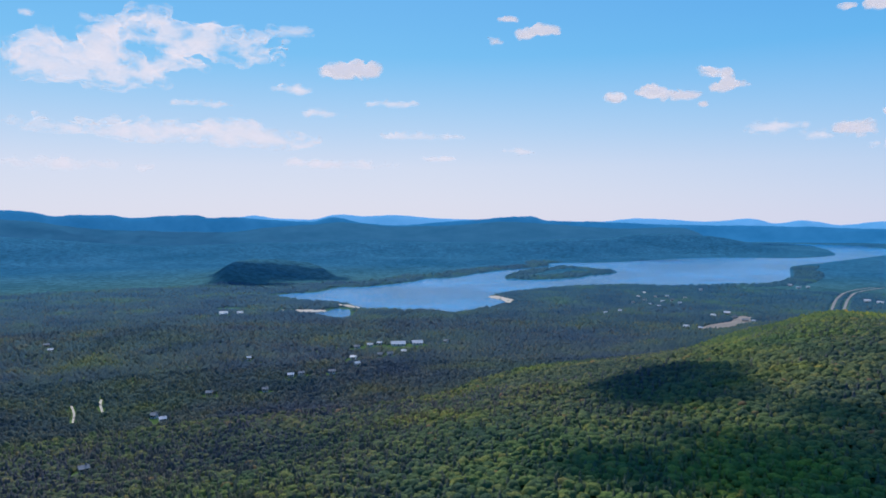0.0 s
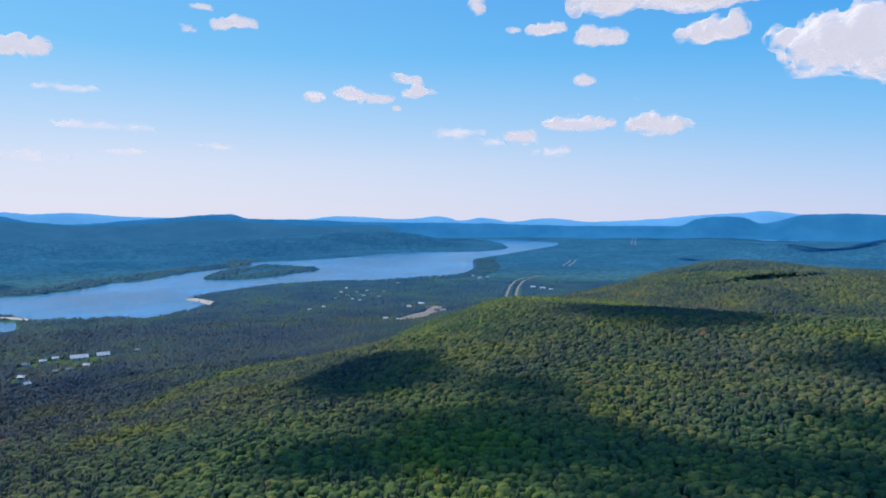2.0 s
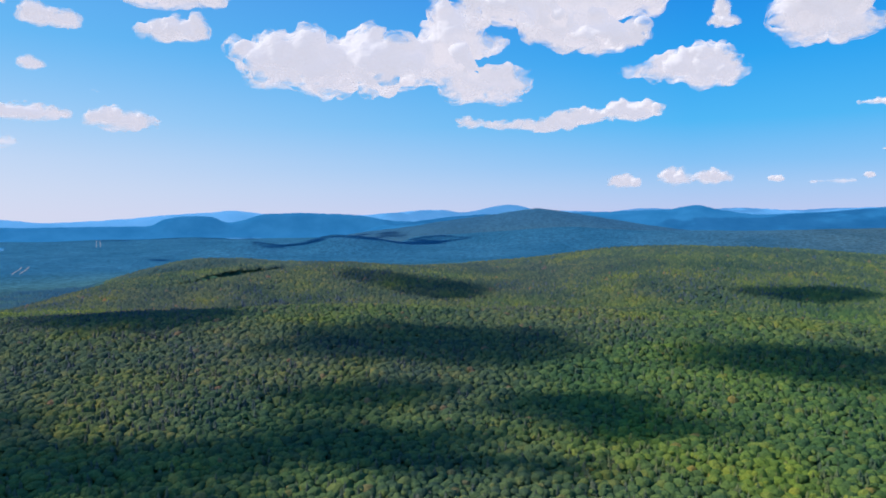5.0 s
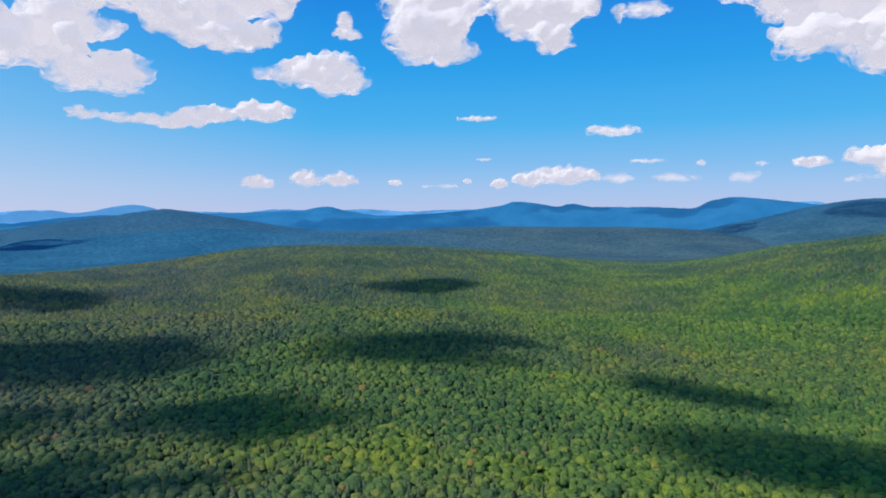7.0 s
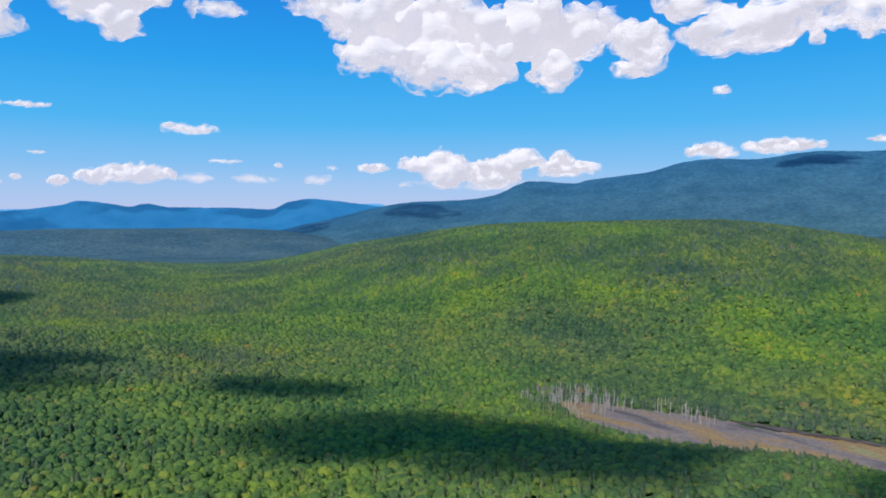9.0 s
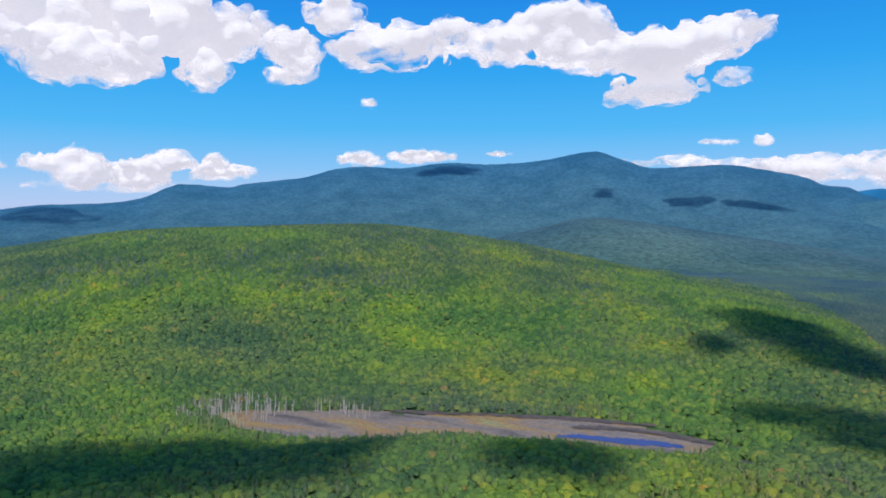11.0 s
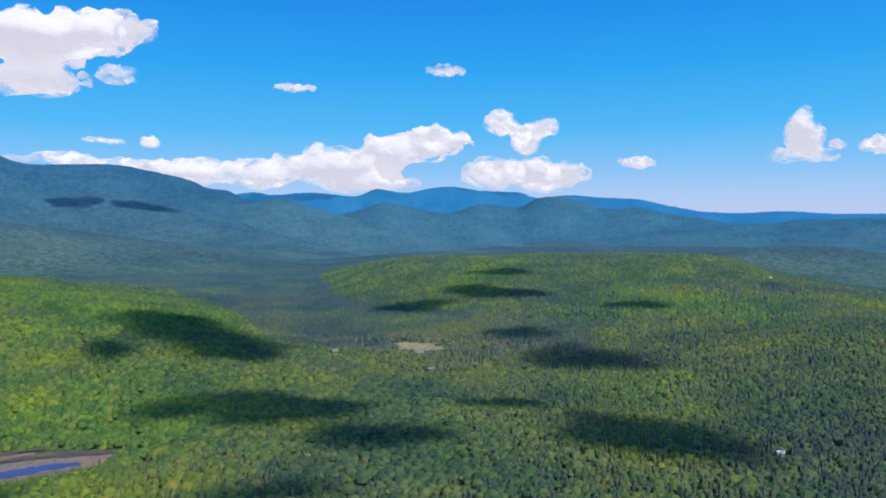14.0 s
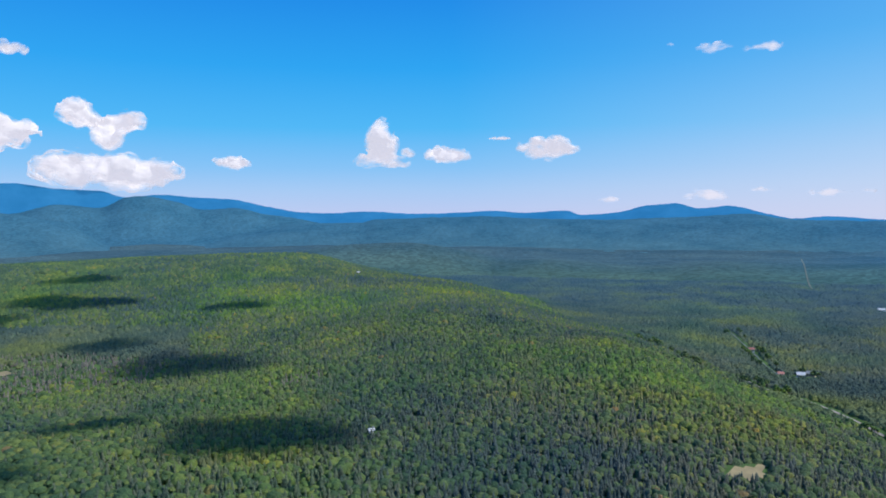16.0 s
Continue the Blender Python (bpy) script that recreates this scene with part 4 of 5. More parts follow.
high_cloud(29.9, 351, 61, 76, 1400, 61)
high_cloud(22.2, 273, 123, 48, 1400, 57)
high_cloud(18.7, 398, 62, 98, 1400, 56)
high_cloud(27.1, 287, 100, 92, 1400, 58)
high_cloud(42.4, 595, 159, 187, 1400, 77)
high_cloud(40.0, 271, 106, 52, 1400, 59)
high_cloud(17.4, 429, 91, 112, 1400, 55)
high_cloud(42.5, 578, 134, 163, 1400, 77)
high_cloud(64.0, 873, 143, 152, 1400, 56)
high_cloud(60.8, 437, 143, 104, 1400, 71)
high_cloud(34.8, 283, 56, 76, 1400, 59)
high_cloud(53.6, 305, 39, 63, 1400, 58)
high_cloud(19.3, 281, 94, 48, 1400, 56)
high_cloud(44.3, 241, 85, 32, 1400, 57)
high_cloud(67.8, 261, 109, 32, 1400, 56)
high_cloud(61.8, 425, 141, 112, 1400, 70)
high_cloud(92.6, 909, 131, 96, 1400, 54)
high_cloud(93.2, 423, 99, 92, 1400, 67)
high_cloud(78.0, 313, 102, 56, 1400, 59)
high_cloud(63.5, 279, 116, 52, 1400, 56)
high_cloud(114.5, 403, 65, 52, 1400, 53)
high_cloud(59.9, 337, 90, 48, 1400, 62)
high_cloud(128.0, 303, 156, 100, 1400, 49)
high_cloud(82.9, 307, 59, 60, 1400, 60)
high_cloud(138.0, 301, 172, 88, 1400, 50)
high_cloud(163.4, 293, 78, 56, 1400, 53)
high_cloud(176.7, 593, 38, 61, 1400, 52)
high_cloud(184.4, 638, 128, 203, 1400, 48)
high_cloud(184.9, 423, 78, 52, 1400, 45)
high_cloud(183.5, 689, 99, 151, 1400, 50)
high_cloud(185.4, 583, 97, 116, 1400, 47)
high_cloud(176.3, 587, 47, 68, 1400, 51)
high_cloud(206.3, 937, 113, 104, 1400, 49)
high_cloud(199.1, 875, 98, 76, 1400, 37)
high_cloud(217.3, 823, 66, 44, 1400, 49)
high_cloud(208.5, 709, 60, 96, 1400, 34)
high_cloud(215.3, 575, 96, 132, 1400, 35)
high_cloud(189.7, 377, 75, 64, 1400, 47)
high_cloud(196.2, 327, 73, 52, 1400, 48)
high_cloud(217.6, 349, 53, 85, 1400, 45)
high_cloud(189.4, 253, 53, 25, 1400, 52)
high_cloud(206.5, 1087, 70, 76, 1400, 65)
high_cloud(218.1, 361, 67, 107, 1400, 44)
high_cloud(207.2, 405, 49, 32, 1400, 42)
high_cloud(-14.0, 1640, 300, 240, 1400, 50)
high_cloud(116.2, 3330, 210, 620, 1400, 64)
high_cloud(126.7, 3184, 290, 460, 1400, 136)
high_cloud(155.9, 3402, 290, 190, 1400, 372)
high_cloud(168.1, 3065, 95, 120, 1400, 249)
high_cloud(173.9, 3069, 210, 150, 1400, 212)
high_cloud(179.6, 3036, 230, 120, 1400, 189)


# ---- open ground: roads, yards, meadows, shores, the bog ----
CLEARED = []  # loops kept free of trees
WAYS = []  # (line, half-width) kept free of trees


def line_gap(x, y, line):
    best = np.full(len(x), 1e9)
    for (ax, ay), (bx, by) in zip(line[:-1], line[1:]):
        ex, ey = bx - ax, by - ay
        u = np.clip(((x - ax) * ex + (y - ay) * ey) / (ex * ex + ey * ey), 0, 1)
        best = np.minimum(best, np.hypot(x - ax - u * ex, y - ay - u * ey))
    return best


def open_ground(x, y):
    shut = np.zeros(len(x), bool)
    for loop in CLEARED:
        shut |= inland(x, y, loop) < 2
    for line, half in WAYS:
        shut |= line_gap(x, y, line) < half
    for hx, hy, half in YARDS:
        r = math.hypot(hx, hy)
        # the open yard is shifted to the camera's side, to keep each house in view
        shut |= np.hypot(x - hx * (1 - half / r * 0.6), y - hy * (1 - half / r * 0.6)) < half
    return shut


def drape(name, label, loop, mat, category, lift=0.4, step=6.0, kind="structure", clear=True):
    """A patch of bare surface that follows the ground inside a loop."""
    loop = np.asarray(loop, float)
    if clear:
        CLEARED.append(loop)
    x0, y0, x1, y1 = *loop.min(0), *loop.max(0)
    nx, ny = int((x1 - x0) / step) + 2, int((y1 - y0) / step) + 2
    X, Y = np.meshgrid(np.linspace(x0, x1, nx), np.linspace(y0, y1, ny), indexing="ij")
    Z = land(X, Y) + lift
    F = sheet(nx, ny, False)[:, ::-1]
    mid = np.stack([X, Y], -1).reshape(-1, 2)[F].mean(1)
    F = F[inland(mid[:, 0], mid[:, 1], loop) < fbm(mid[:, 0], mid[:, 1], step * 4, 2, 4) * step * 2]
    ob = mesh_object(name, np.stack([X, Y, Z], -1).reshape(-1, 3), F, [mat])
    return tagged(ob, label, category, kind=kind)


def road(name, label, points, width, mat, clear, lift=0.6):
    """A ribbon with a cambered crown along a rounded line."""
    line = spline(points, closed=False, n=8)
    WAYS.append((line, clear))
    d = np.gradient(line, axis=0)
    d /= np.linalg.norm(d, axis=1)[:, None]
    side = np.stack([d[:, 1], -d[:, 0]], 1)
    off = np.array([-0.5, -0.25, 0, 0.25, 0.5]) * width
    P = line[:, None] + side[:, None] * off[None, :, None]
    Z = np.maximum(land(P[..., 0], P[..., 1]), 1.0) + lift + 0.12 * (1 - (2 * off / width) ** 2)
    ob = mesh_object(name, np.concatenate([P, Z[..., None]], -1).reshape(-1, 3), sheet(len(line), 5, False), [mat])
    return tagged(ob, label, "road", kind="structure")


highway = [(600, 1080), (636, 1140), (712, 1260), (800, 1378), (900, 1460), (1000, 1560), (1130, 1700), (1280, 1880), (1700, 2260), (2208, 2730), (2770, 3420)]
for dx, dy in ((0, 0), (14, -10)):
    road("road", "pale sunlit highway carriageway between woods", [(x + dx, y + dy) for x, y in highway[:5]], 4, ASPHALT, 6.5)
    road("road", "far stretch of pale highway in the woods", [(x + dx, y + dy) for x, y in highway[6:8]], 3.5, ASPHALT, 6)
    road("road", "far stretch of pale highway in the woods", [(x + dx, y + dy) for x, y in highway[9:]], 2.5, ASPHALT, 5)
VALLEY_ROAD = len(WAYS)
road("road", "valley road lined with round trees", [(-715, -261), (-590, -180), (-604, -146), (-574, -114), (-560, -77), (-538, -54), (-500, -30), (-470, -8)], 3.6, DIRT, 8)
road("road", "narrow gravel lane past a few houses", [(-880, -212), (-775, -166), (-690, -132), (-648, -112), (-674, -96)], 1.8, CUT_GRASS, 4)
road("power_line_cut", "straight mown strip through far woods", [(-2369, -368), (-1643, -244), (-1443, -205)], 3, CUT_GRASS, 8)
road("road", "short pale sandy track in the woods", [(-290, 542), (-277, 521), (-264, 494)], 1.6, SAND, 3)
road("road", "short pale sandy track in the woods", [(-276, 561), (-270, 547), (-255, 521)], 1.8, SAND, 3)
drape("meadow", "small dry tan meadow among spruces", [(-296, -72), (-308, -72), (-319, -62), (-304, -58), (-294, -63)], MEADOW, "meadow", step=4)
drape("yard", "pale sandy yard round low buildings", [(330, 905), (362, 935), (396, 962), (440, 1030), (446, 1004), (402, 925), (360, 880), (334, 880)], DIRT, "yard", step=7)
drape("meadow", "dry grassy clearing in the woods", [(-209, -636), (-239, -625), (-244, -593), (-214, -587), (-202, -608)], MEADOW, "meadow", step=5)
drape("beach", "pale sandy beach at the lake's edge", spline([(78, 1190), (108, 1192), (122, 1230), (126, 1262), (100, 1318), (84, 1316), (108, 1256), (100, 1215)], n=3), SAND, "beach", step=4)
drape("beach", "narrow sandy spit between lake and pond", spline([(-176, 1190), (-150, 1176), (-120, 1138), (-138, 1136), (-160, 1160), (-186, 1182)], n=3), SAND, "beach", step=4)
drape("beach", "sandy rim of a small pond", spline([(-262, 1108), (-228, 1118), (-192, 1118), (-190, 1108), (-226, 1103), (-258, 1100)], n=3), SAND, "beach", step=4)

drape("clearing", "small bare brown clearing in the woods", [(-65, -257), (-71, -255), (-70, -250), (-64, -252)], MUD, "clearing", step=2)
drape("clearing", "small bare brown clearing in the woods", [(15, -340), (8, -335), (3, -320), (7, -315)], MUD, "clearing", step=2)

# the bog below the hill, with its pool and drowned trees
drape("bog", "drying bog with lilac mud, rusty moss and sedge", BOG, BOG_SKIN, "bog", lift=0.3, step=4)
pool = spline([(36, -361), (60, -356), (84, -354), (98, -352), (90, -360), (70, -364), (46, -367)], n=4)
drape("bog_pool", "deep blue pool of open water in the bog", pool, POOL_WATER, "pond", lift=0.5, step=1.5, clear=False)
for bank in ([(196, -362), (150, -376), (104, -390), (60, -396), (58, -391), (102, -384), (148, -371), (194, -357)], [(92, -377), (60, -384), (26, -379), (8, -368), (10, -363), (28, -373), (60, -378), (90, -371)]):
    drape("mud_bank", "dark brown peat bank at the bog's far edge", spline(bank, n=3), MUD, "mud bank", lift=0.7, step=2.5)


def limb(bm, a, b, r0, r1, seg=5):
    """A tapered stick from a to b."""
    a, b = Vector(a), Vector(b)
    turn = (b - a).to_track_quat("Z", "Y").to_matrix().to_4x4()
    m = Matrix.Translation((a + b) / 2) @ turn
    bmesh.ops.create_cone(bm, cap_ends=True, segments=seg, radius1=r0, radius2=r1, depth=(b - a).length, matrix=m)


def part(name, bm, mat, parent, label=""):
    me = bpy.data.meshes.new(name)
    bm.to_mesh(me)
    bm.free()
    me.materials.append(mat)
    ob = new(name, me)
    ob.parent = parent
    return tagged(ob, label)


def dead_tree(rng):
    top = new("dead_tree")
    tagged(top, "bare grey dead tree standing in the bog", "tree", "drowned trees of the bog")
    h = rng.uniform(5.5, 10)
    bm = bmesh.new()
    limb(bm, (0, 0, -0.6), (rng.uniform(-0.4, 0.4), rng.uniform(-0.4, 0.4), h), 0.32, 0.08, 6)
    part("trunk", bm, GREY_WOOD, top)
    for k in range(rng.randint(3, 6)):
        z, a, s = rng.uniform(0.3, 0.9) * h, rng.uniform(0, 6.28), rng.uniform(0.8, 2.0)
        bm = bmesh.new()
        limb(bm, (0, 0, z), (s * math.cos(a), s * math.sin(a), z + rng.uniform(0.1, 0.8)), 0.11, 0.03, 4)
        part("branch", bm, GREY_WOOD, top)
    return top


rng = random.Random(21)
SNAGS = [dead_tree(rng) for _ in range(6)]
snag_spots = [(rng.uniform(252, 306), rng.uniform(-342, -296)) for k in range(100)]
snag_spots += [(rng.uniform(205, 255), rng.uniform(-350, -336)) for k in range(20)]
for k, (sx, sy) in enumerate(snag_spots):
    m = pose(sx, sy, float(land(np.array([sx]), np.array([sy]))[0]), 0, 0, rng.uniform(0, 360))
    if k < 6:
        SNAGS[k].matrix_world = m
    else:
        copy_thing(SNAGS[k % 6], m)

# ---- houses ----
YARDS = []


def box(bm, x0, y0, z0, x1, y1, z1):
    m = Matrix.Translation(((x0 + x1) / 2, (y0 + y1) / 2, (z0 + z1) / 2)) @ Matrix.Diagonal((x1 - x0, y1 - y0, z1 - z0, 1))
    bmesh.ops.create_cube(bm, size=1.0, matrix=m)


def house(x, y, w, d, h, turn, roof_mat, wall_mat):
    """A gabled house: walls with gables, two roof slopes with eaves, door, windows, chimney."""
    z = float(land(np.array([x]), np.array([y]))[0])
    top = new("house")
    top.matrix_world = pose(x, y, z, 0, 0, turn)
    walls = {"white_clapboard": "white", "tan_boards": "tan wooden"}[wall_mat.name]
    roofs = {"grey_shingle_roof": "grey shingle", "pale_metal_roof": "pale metal", "red_metal_roof": "red metal"}[roof_mat.name]
    long_one = "long low" if w > 18 else "small"
    tagged(top, f"{long_one} {walls} house with a {roofs} roof among trees", "house", "houses in the valley")
    YARDS.append((x, y, max(w, d) * 0.75 + 5))
    rise = d * 0.32
    bm = bmesh.new()
    a = [bm.verts.new(p) for p in ((-w / 2, -d / 2, -1.5), (w / 2, -d / 2, -1.5), (w / 2, d / 2, -1.5), (-w / 2, d / 2, -1.5), (-w / 2, -d / 2, h), (w / 2, -d / 2, h), (w / 2, d / 2, h), (-w / 2, d / 2, h), (-w / 2, 0, h + rise), (w / 2, 0, h + rise))]
    for f in ((0, 1, 5, 4), (2, 3, 7, 6), (1, 2, 6, 9, 5), (3, 0, 4, 8, 7)):
        bm.faces.new([a[i] for i in f])
    part("wall", bm, wall_mat, top)
    roof = None
    for s in (-1, 1):
        bm = bmesh.new()
        e, t = 0.5, 0.18
        ridge = [(-w / 2 - e, 0, h + rise + 0.03), (w / 2 + e, 0, h + rise + 0.03)]
        eave = [(w / 2 + e, s * (d / 2 + e), h - e * rise / (d / 2) + 0.03), (-w / 2 - e, s * (d / 2 + e), h - e * rise / (d / 2) + 0.03)]
        low = [bm.verts.new(p) for p in ridge + eave]
        up = [bm.verts.new((p[0], p[1], p[2] + t)) for p in ridge + eave]
        bm.faces.new(up)
        bm.faces.new(low[::-1])
        for i in range(4):
            bm.faces.new((low[i], low[(i + 1) % 4], up[(i + 1) % 4], up[i]))
        bmesh.ops.recalc_face_normals(bm, faces=bm.faces)
        roof = part("roof", bm, roof_mat, top)
    bm = bmesh.new()
    box(bm, w * 0.2, -0.4, h + rise * 0.5, w * 0.2 + 0.7, 0.4, h + rise + 0.9)
    part("chimney", bm, GREY_ROOF, roof)
    bm = bmesh.new()
    box(bm, -0.5, -d / 2 - 0.06, 0.0, 0.5, -d / 2 + 0.02, 2.05)
    part("door", bm, BARK, top)
    for s in (-1, 1):
        for k in range(-1, 2):
            if s == -1 and k == 0:
                continue
            cx = k * w * 0.3
            bm = bmesh.new()
            box(bm, cx - 0.55, s * d / 2 - 0.05, 1.0, cx + 0.55, s * d / 2 + 0.05, 2.2)
            part("window", bm, DARK_GLASS, top)
    return top


house(-97, 789, 6.1, 4.2, 2.5, -366, GREY_ROOF, WHITE_WALL)
house(-84, 801, 6.2, 4.2, 2.5, -352, PALE_ROOF, WHITE_WALL)
house(-74, 812, 5.4, 4.2, 2.5, -361, PALE_ROOF, WHITE_WALL)
house(-52, 808, 16.0, 8.1, 2.5, -351, PALE_ROOF, WHITE_WALL)
house(-30, 814, 11.6, 7.6, 2.5, -352, PALE_ROOF, WHITE_WALL)
house(4, 825, 5.4, 4.2, 2.5, -22, GREY_ROOF, WHITE_WALL)
house(-93, 724, 5.6, 4.2, 2.5, -377, PALE_ROOF, WHITE_WALL)
house(-57, 748, 5.8, 4.2, 2.5, -339, GREY_ROOF, WHITE_WALL)
house(-67, 742, 5.1, 4.2, 2.5, -367, GREY_ROOF, TAN_WALL)
house(-43, 764, 5.1, 4.2, 2.5, -370, PALE_ROOF, WHITE_WALL)
house(-85, 690, 5.1, 4.2, 2.5, -328, PALE_ROOF, WHITE_WALL)
house(-140, 640, 5.1, 4.2, 2.5, -349, PALE_ROOF, WHITE_WALL)
house(-132, 647, 5.1, 4.2, 2.5, -332, GREY_ROOF, WHITE_WALL)
house(-104, 652, 5.8, 4.2, 2.5, -352, GREY_ROOF, WHITE_WALL)
house(-150, 586, 4.5, 4.0, 2.6, -339, GREY_ROOF, WHITE_WALL)
house(-194, 577, 5.0, 4.0, 2.6, -359, GREY_ROOF, TAN_WALL)
house(-199, 714, 3.7, 3.4, 2.5, -338, PALE_ROOF, WHITE_WALL)
house(-448, 787, 6.0, 4.2, 2.5, -312, GREY_ROOF, TAN_WALL)
house(-427, 758, 5.1, 4.2, 2.5, -329, PALE_ROOF, WHITE_WALL)
house(-196, 377, 5.0, 4.0, 2.6, -321, GREY_ROOF, TAN_WALL)
house(-203, 502, 4.6, 4.0, 2.6, -329, PALE_ROOF, WHITE_WALL)
house(-213, 512, 4.4, 4.0, 2.6, -360, GREY_ROOF, WHITE_WALL)
house(-333, 1059, 12.2, 7.9, 2.5, -330, PALE_ROOF, WHITE_WALL)
house(-310, 1066, 8.5, 5.5, 2.5, -339, PALE_ROOF, WHITE_WALL)
house(357, 1276, 5.1, 3.9, 2.5, -26, PALE_ROOF, WHITE_WALL)
house(354, 1225, 5.6, 3.9, 2.5, -40, GREY_ROOF, WHITE_WALL)
house(345, 1165, 5.2, 3.9, 2.5, 2, PALE_ROOF, WHITE_WALL)
house(385, 1268, 5.1, 3.9, 2.5, -18, GREY_ROOF, WHITE_WALL)
house(379, 1207, 6.1, 4.1, 2.5, -6, PALE_ROOF, WHITE_WALL)
house(410, 1281, 5.2, 3.9, 2.5, 1, PALE_ROOF, TAN_WALL)
house(402, 1226, 5.6, 3.9, 2.5, -7, GREY_ROOF, WHITE_WALL)
house(401, 1184, 5.4, 3.9, 2.5, 2, PALE_ROOF, WHITE_WALL)
house(435, 1257, 5.2, 3.9, 2.5, -24, GREY_ROOF, WHITE_WALL)
house(324, 1192, 4.8, 3.9, 2.5, -0, GREY_ROOF, WHITE_WALL)
house(274, 1081, 4.5, 3.9, 2.5, -17, PALE_ROOF, WHITE_WALL)
house(352, 1142, 4.7, 3.9, 2.5, 5, PALE_ROOF, WHITE_WALL)
house(515, 1398, 5.8, 3.9, 2.5, -1, PALE_ROOF, WHITE_WALL)
house(386, 1341, 4.7, 3.9, 2.5, -36, PALE_ROOF, WHITE_WALL)
house(399, 1031, 6.4, 4.3, 2.5, -39, PALE_ROOF, WHITE_WALL)
house(430, 1056, 8.8, 5.9, 2.5, -36, PALE_ROOF, TAN_WALL)
house(420, 1006, 6.3, 4.3, 2.5, 1, GREY_ROOF, WHITE_WALL)
house(415, 959, 8.1, 5.5, 2.5, -27, GREY_ROOF, TAN_WALL)
house(419, 941, 4.9, 3.9, 2.5, -18, PALE_ROOF, WHITE_WALL)
house(318, 911, 6.5, 4.4, 2.5, -29, PALE_ROOF, WHITE_WALL)
house(329, 891, 5.5, 3.9, 2.5, -20, PALE_ROOF, TAN_WALL)
house(729, 1201, 9.5, 6.4, 2.5, -37, PALE_ROOF, WHITE_WALL)
house(737, 1178, 9.4, 6.3, 2.5, -39, PALE_ROOF, WHITE_WALL)
house(737, 1149, 6.6, 4.4, 2.5, -28, PALE_ROOF, WHITE_WALL)
house(742, 1496, 7.3, 4.9, 2.5, -22, PALE_ROOF, WHITE_WALL)
house(734, 1444, 7.8, 5.3, 2.5, -7, PALE_ROOF, WHITE_WALL)
house(761, 1458, 6.4, 4.3, 2.5, -18, PALE_ROOF, WHITE_WALL)
house(246, 1057, 4.5, 3.9, 2.5, 8, PALE_ROOF, WHITE_WALL)
house(-775, -166, 4.8, 4.2, 2.8, -240, RED_ROOF, WHITE_WALL)
house(-651, -116, 4.8, 4.2, 2.8, -235, RED_ROOF, WHITE_WALL)
house(-663, -102, 6.0, 5.0, 3.0, -252, PALE_ROOF, WHITE_WALL)
house(-676, -96, 6.7, 5.0, 3.0, -279, GREY_ROOF, TAN_WALL)
house(-258, -232, 2.4, 2.0, 1.8, -210, PALE_ROOF, WHITE_WALL)
house(-1186, -79, 8.9, 5.8, 3.0, -243, PALE_ROOF, WHITE_WALL)
house(-136, -579, 4.5, 4.0, 3.0, -173, GREY_ROOF, TAN_WALL)
house(-196, -509, 3.2, 2.4, 2.2, -197, GREY_ROOF, TAN_WALL)
house(-212, -577, 5.0, 4.0, 2.6, -189, GREY_ROOF, TAN_WALL)
house(-763, -707, 3.6, 3.2, 2.6, -242, PALE_ROOF, WHITE_WALL)

# ---- the woods ----
def dome(seg, rings, rng, jag=0.2, peak=0.3):
    """A lumpy crown: rings of (radius, height), then a top."""
    v, f = [], []
    for r, z in rings:
        turn = rng.uniform(0, 1)
        for k in range(seg):
            a = 2 * math.pi * (k + turn * 0.5) / seg
            q = r * (1 + rng.uniform(-jag, jag))
            v.append((q * math.cos(a), q * math.sin(a), z + rng.uniform(-jag, jag) * 0.4))
    top = len(v)
    v.append((rng.uniform(-0.2, 0.2), rng.uniform(-0.2, 0.2), rings[-1][1] + peak + rng.uniform(0, 0.15)))
    for i in range(len(rings) - 1):
        for k in range(seg):
            a, b, c, d = i * seg + k, i * seg + (k + 1) % seg, (i + 1) * seg + (k + 1) % seg, (i + 1) * seg + k
            f += [(a, b, c), (a, c, d)]
    for k in range(seg):
        f.append(((len(rings) - 1) * seg + k, (len(rings) - 1) * seg + (k + 1) % seg, top))
    return np.array(v), np.array(f)


def spire(seg, tiers, rng):
    """A ragged conifer: star-shaped skirts, one over another."""
    v, f = [], []
    for i in range(tiers):
        z0, z1, r = i / tiers * 0.8, min(1.0, (i + 1.7) / tiers * 0.8 + 0.12), 1.0 - 0.72 * i / tiers
        s = len(v)
        for k in range(seg * 2):
            a = math.pi * (k + rng.uniform(-0.3, 0.3)) / seg
            q = r * (1.0 if k % 2 else 0.6) * rng.uniform(0.8, 1.15)
            v.append((q * math.cos(a), q * math.sin(a), z0 + (0.0 if k % 2 else 0.07)))
        v.append((rng.uniform(-0.04, 0.04), rng.uniform(-0.04, 0.04), z1))
        for k in range(seg * 2):
            f.append((s + k, s + (k + 1) % (seg * 2), s + seg * 2))
    return np.array(v), np.array(f)


rng = random.Random(5)
CROWNS_NEAR = [dome(5, [(1.15, -0.75), (0.85, 0.12)], rng, 0.24) for _ in range(16)]
CROWNS_MID = [dome(4, [(1.18, -0.7), (0.78, 0.15)], rng, 0.2) for _ in range(10)]
CROWNS_FAR = [dome(4, [(1.12, -0.7)], rng, 0.2, 1.25) for _ in range(8)]
CROWNS_LAST = [dome(5, [(1.1, -0.5)], rng, 0.18, 0.95) for _ in range(8)]
SPIRES_NEAR = [spire(3, 3, rng) for _ in range(8)]
SPIRES_MID = [spire(3, 2, rng) for _ in range(6)]
SPIRES_FAR = [spire(3, 1, rng) for _ in range(4)]

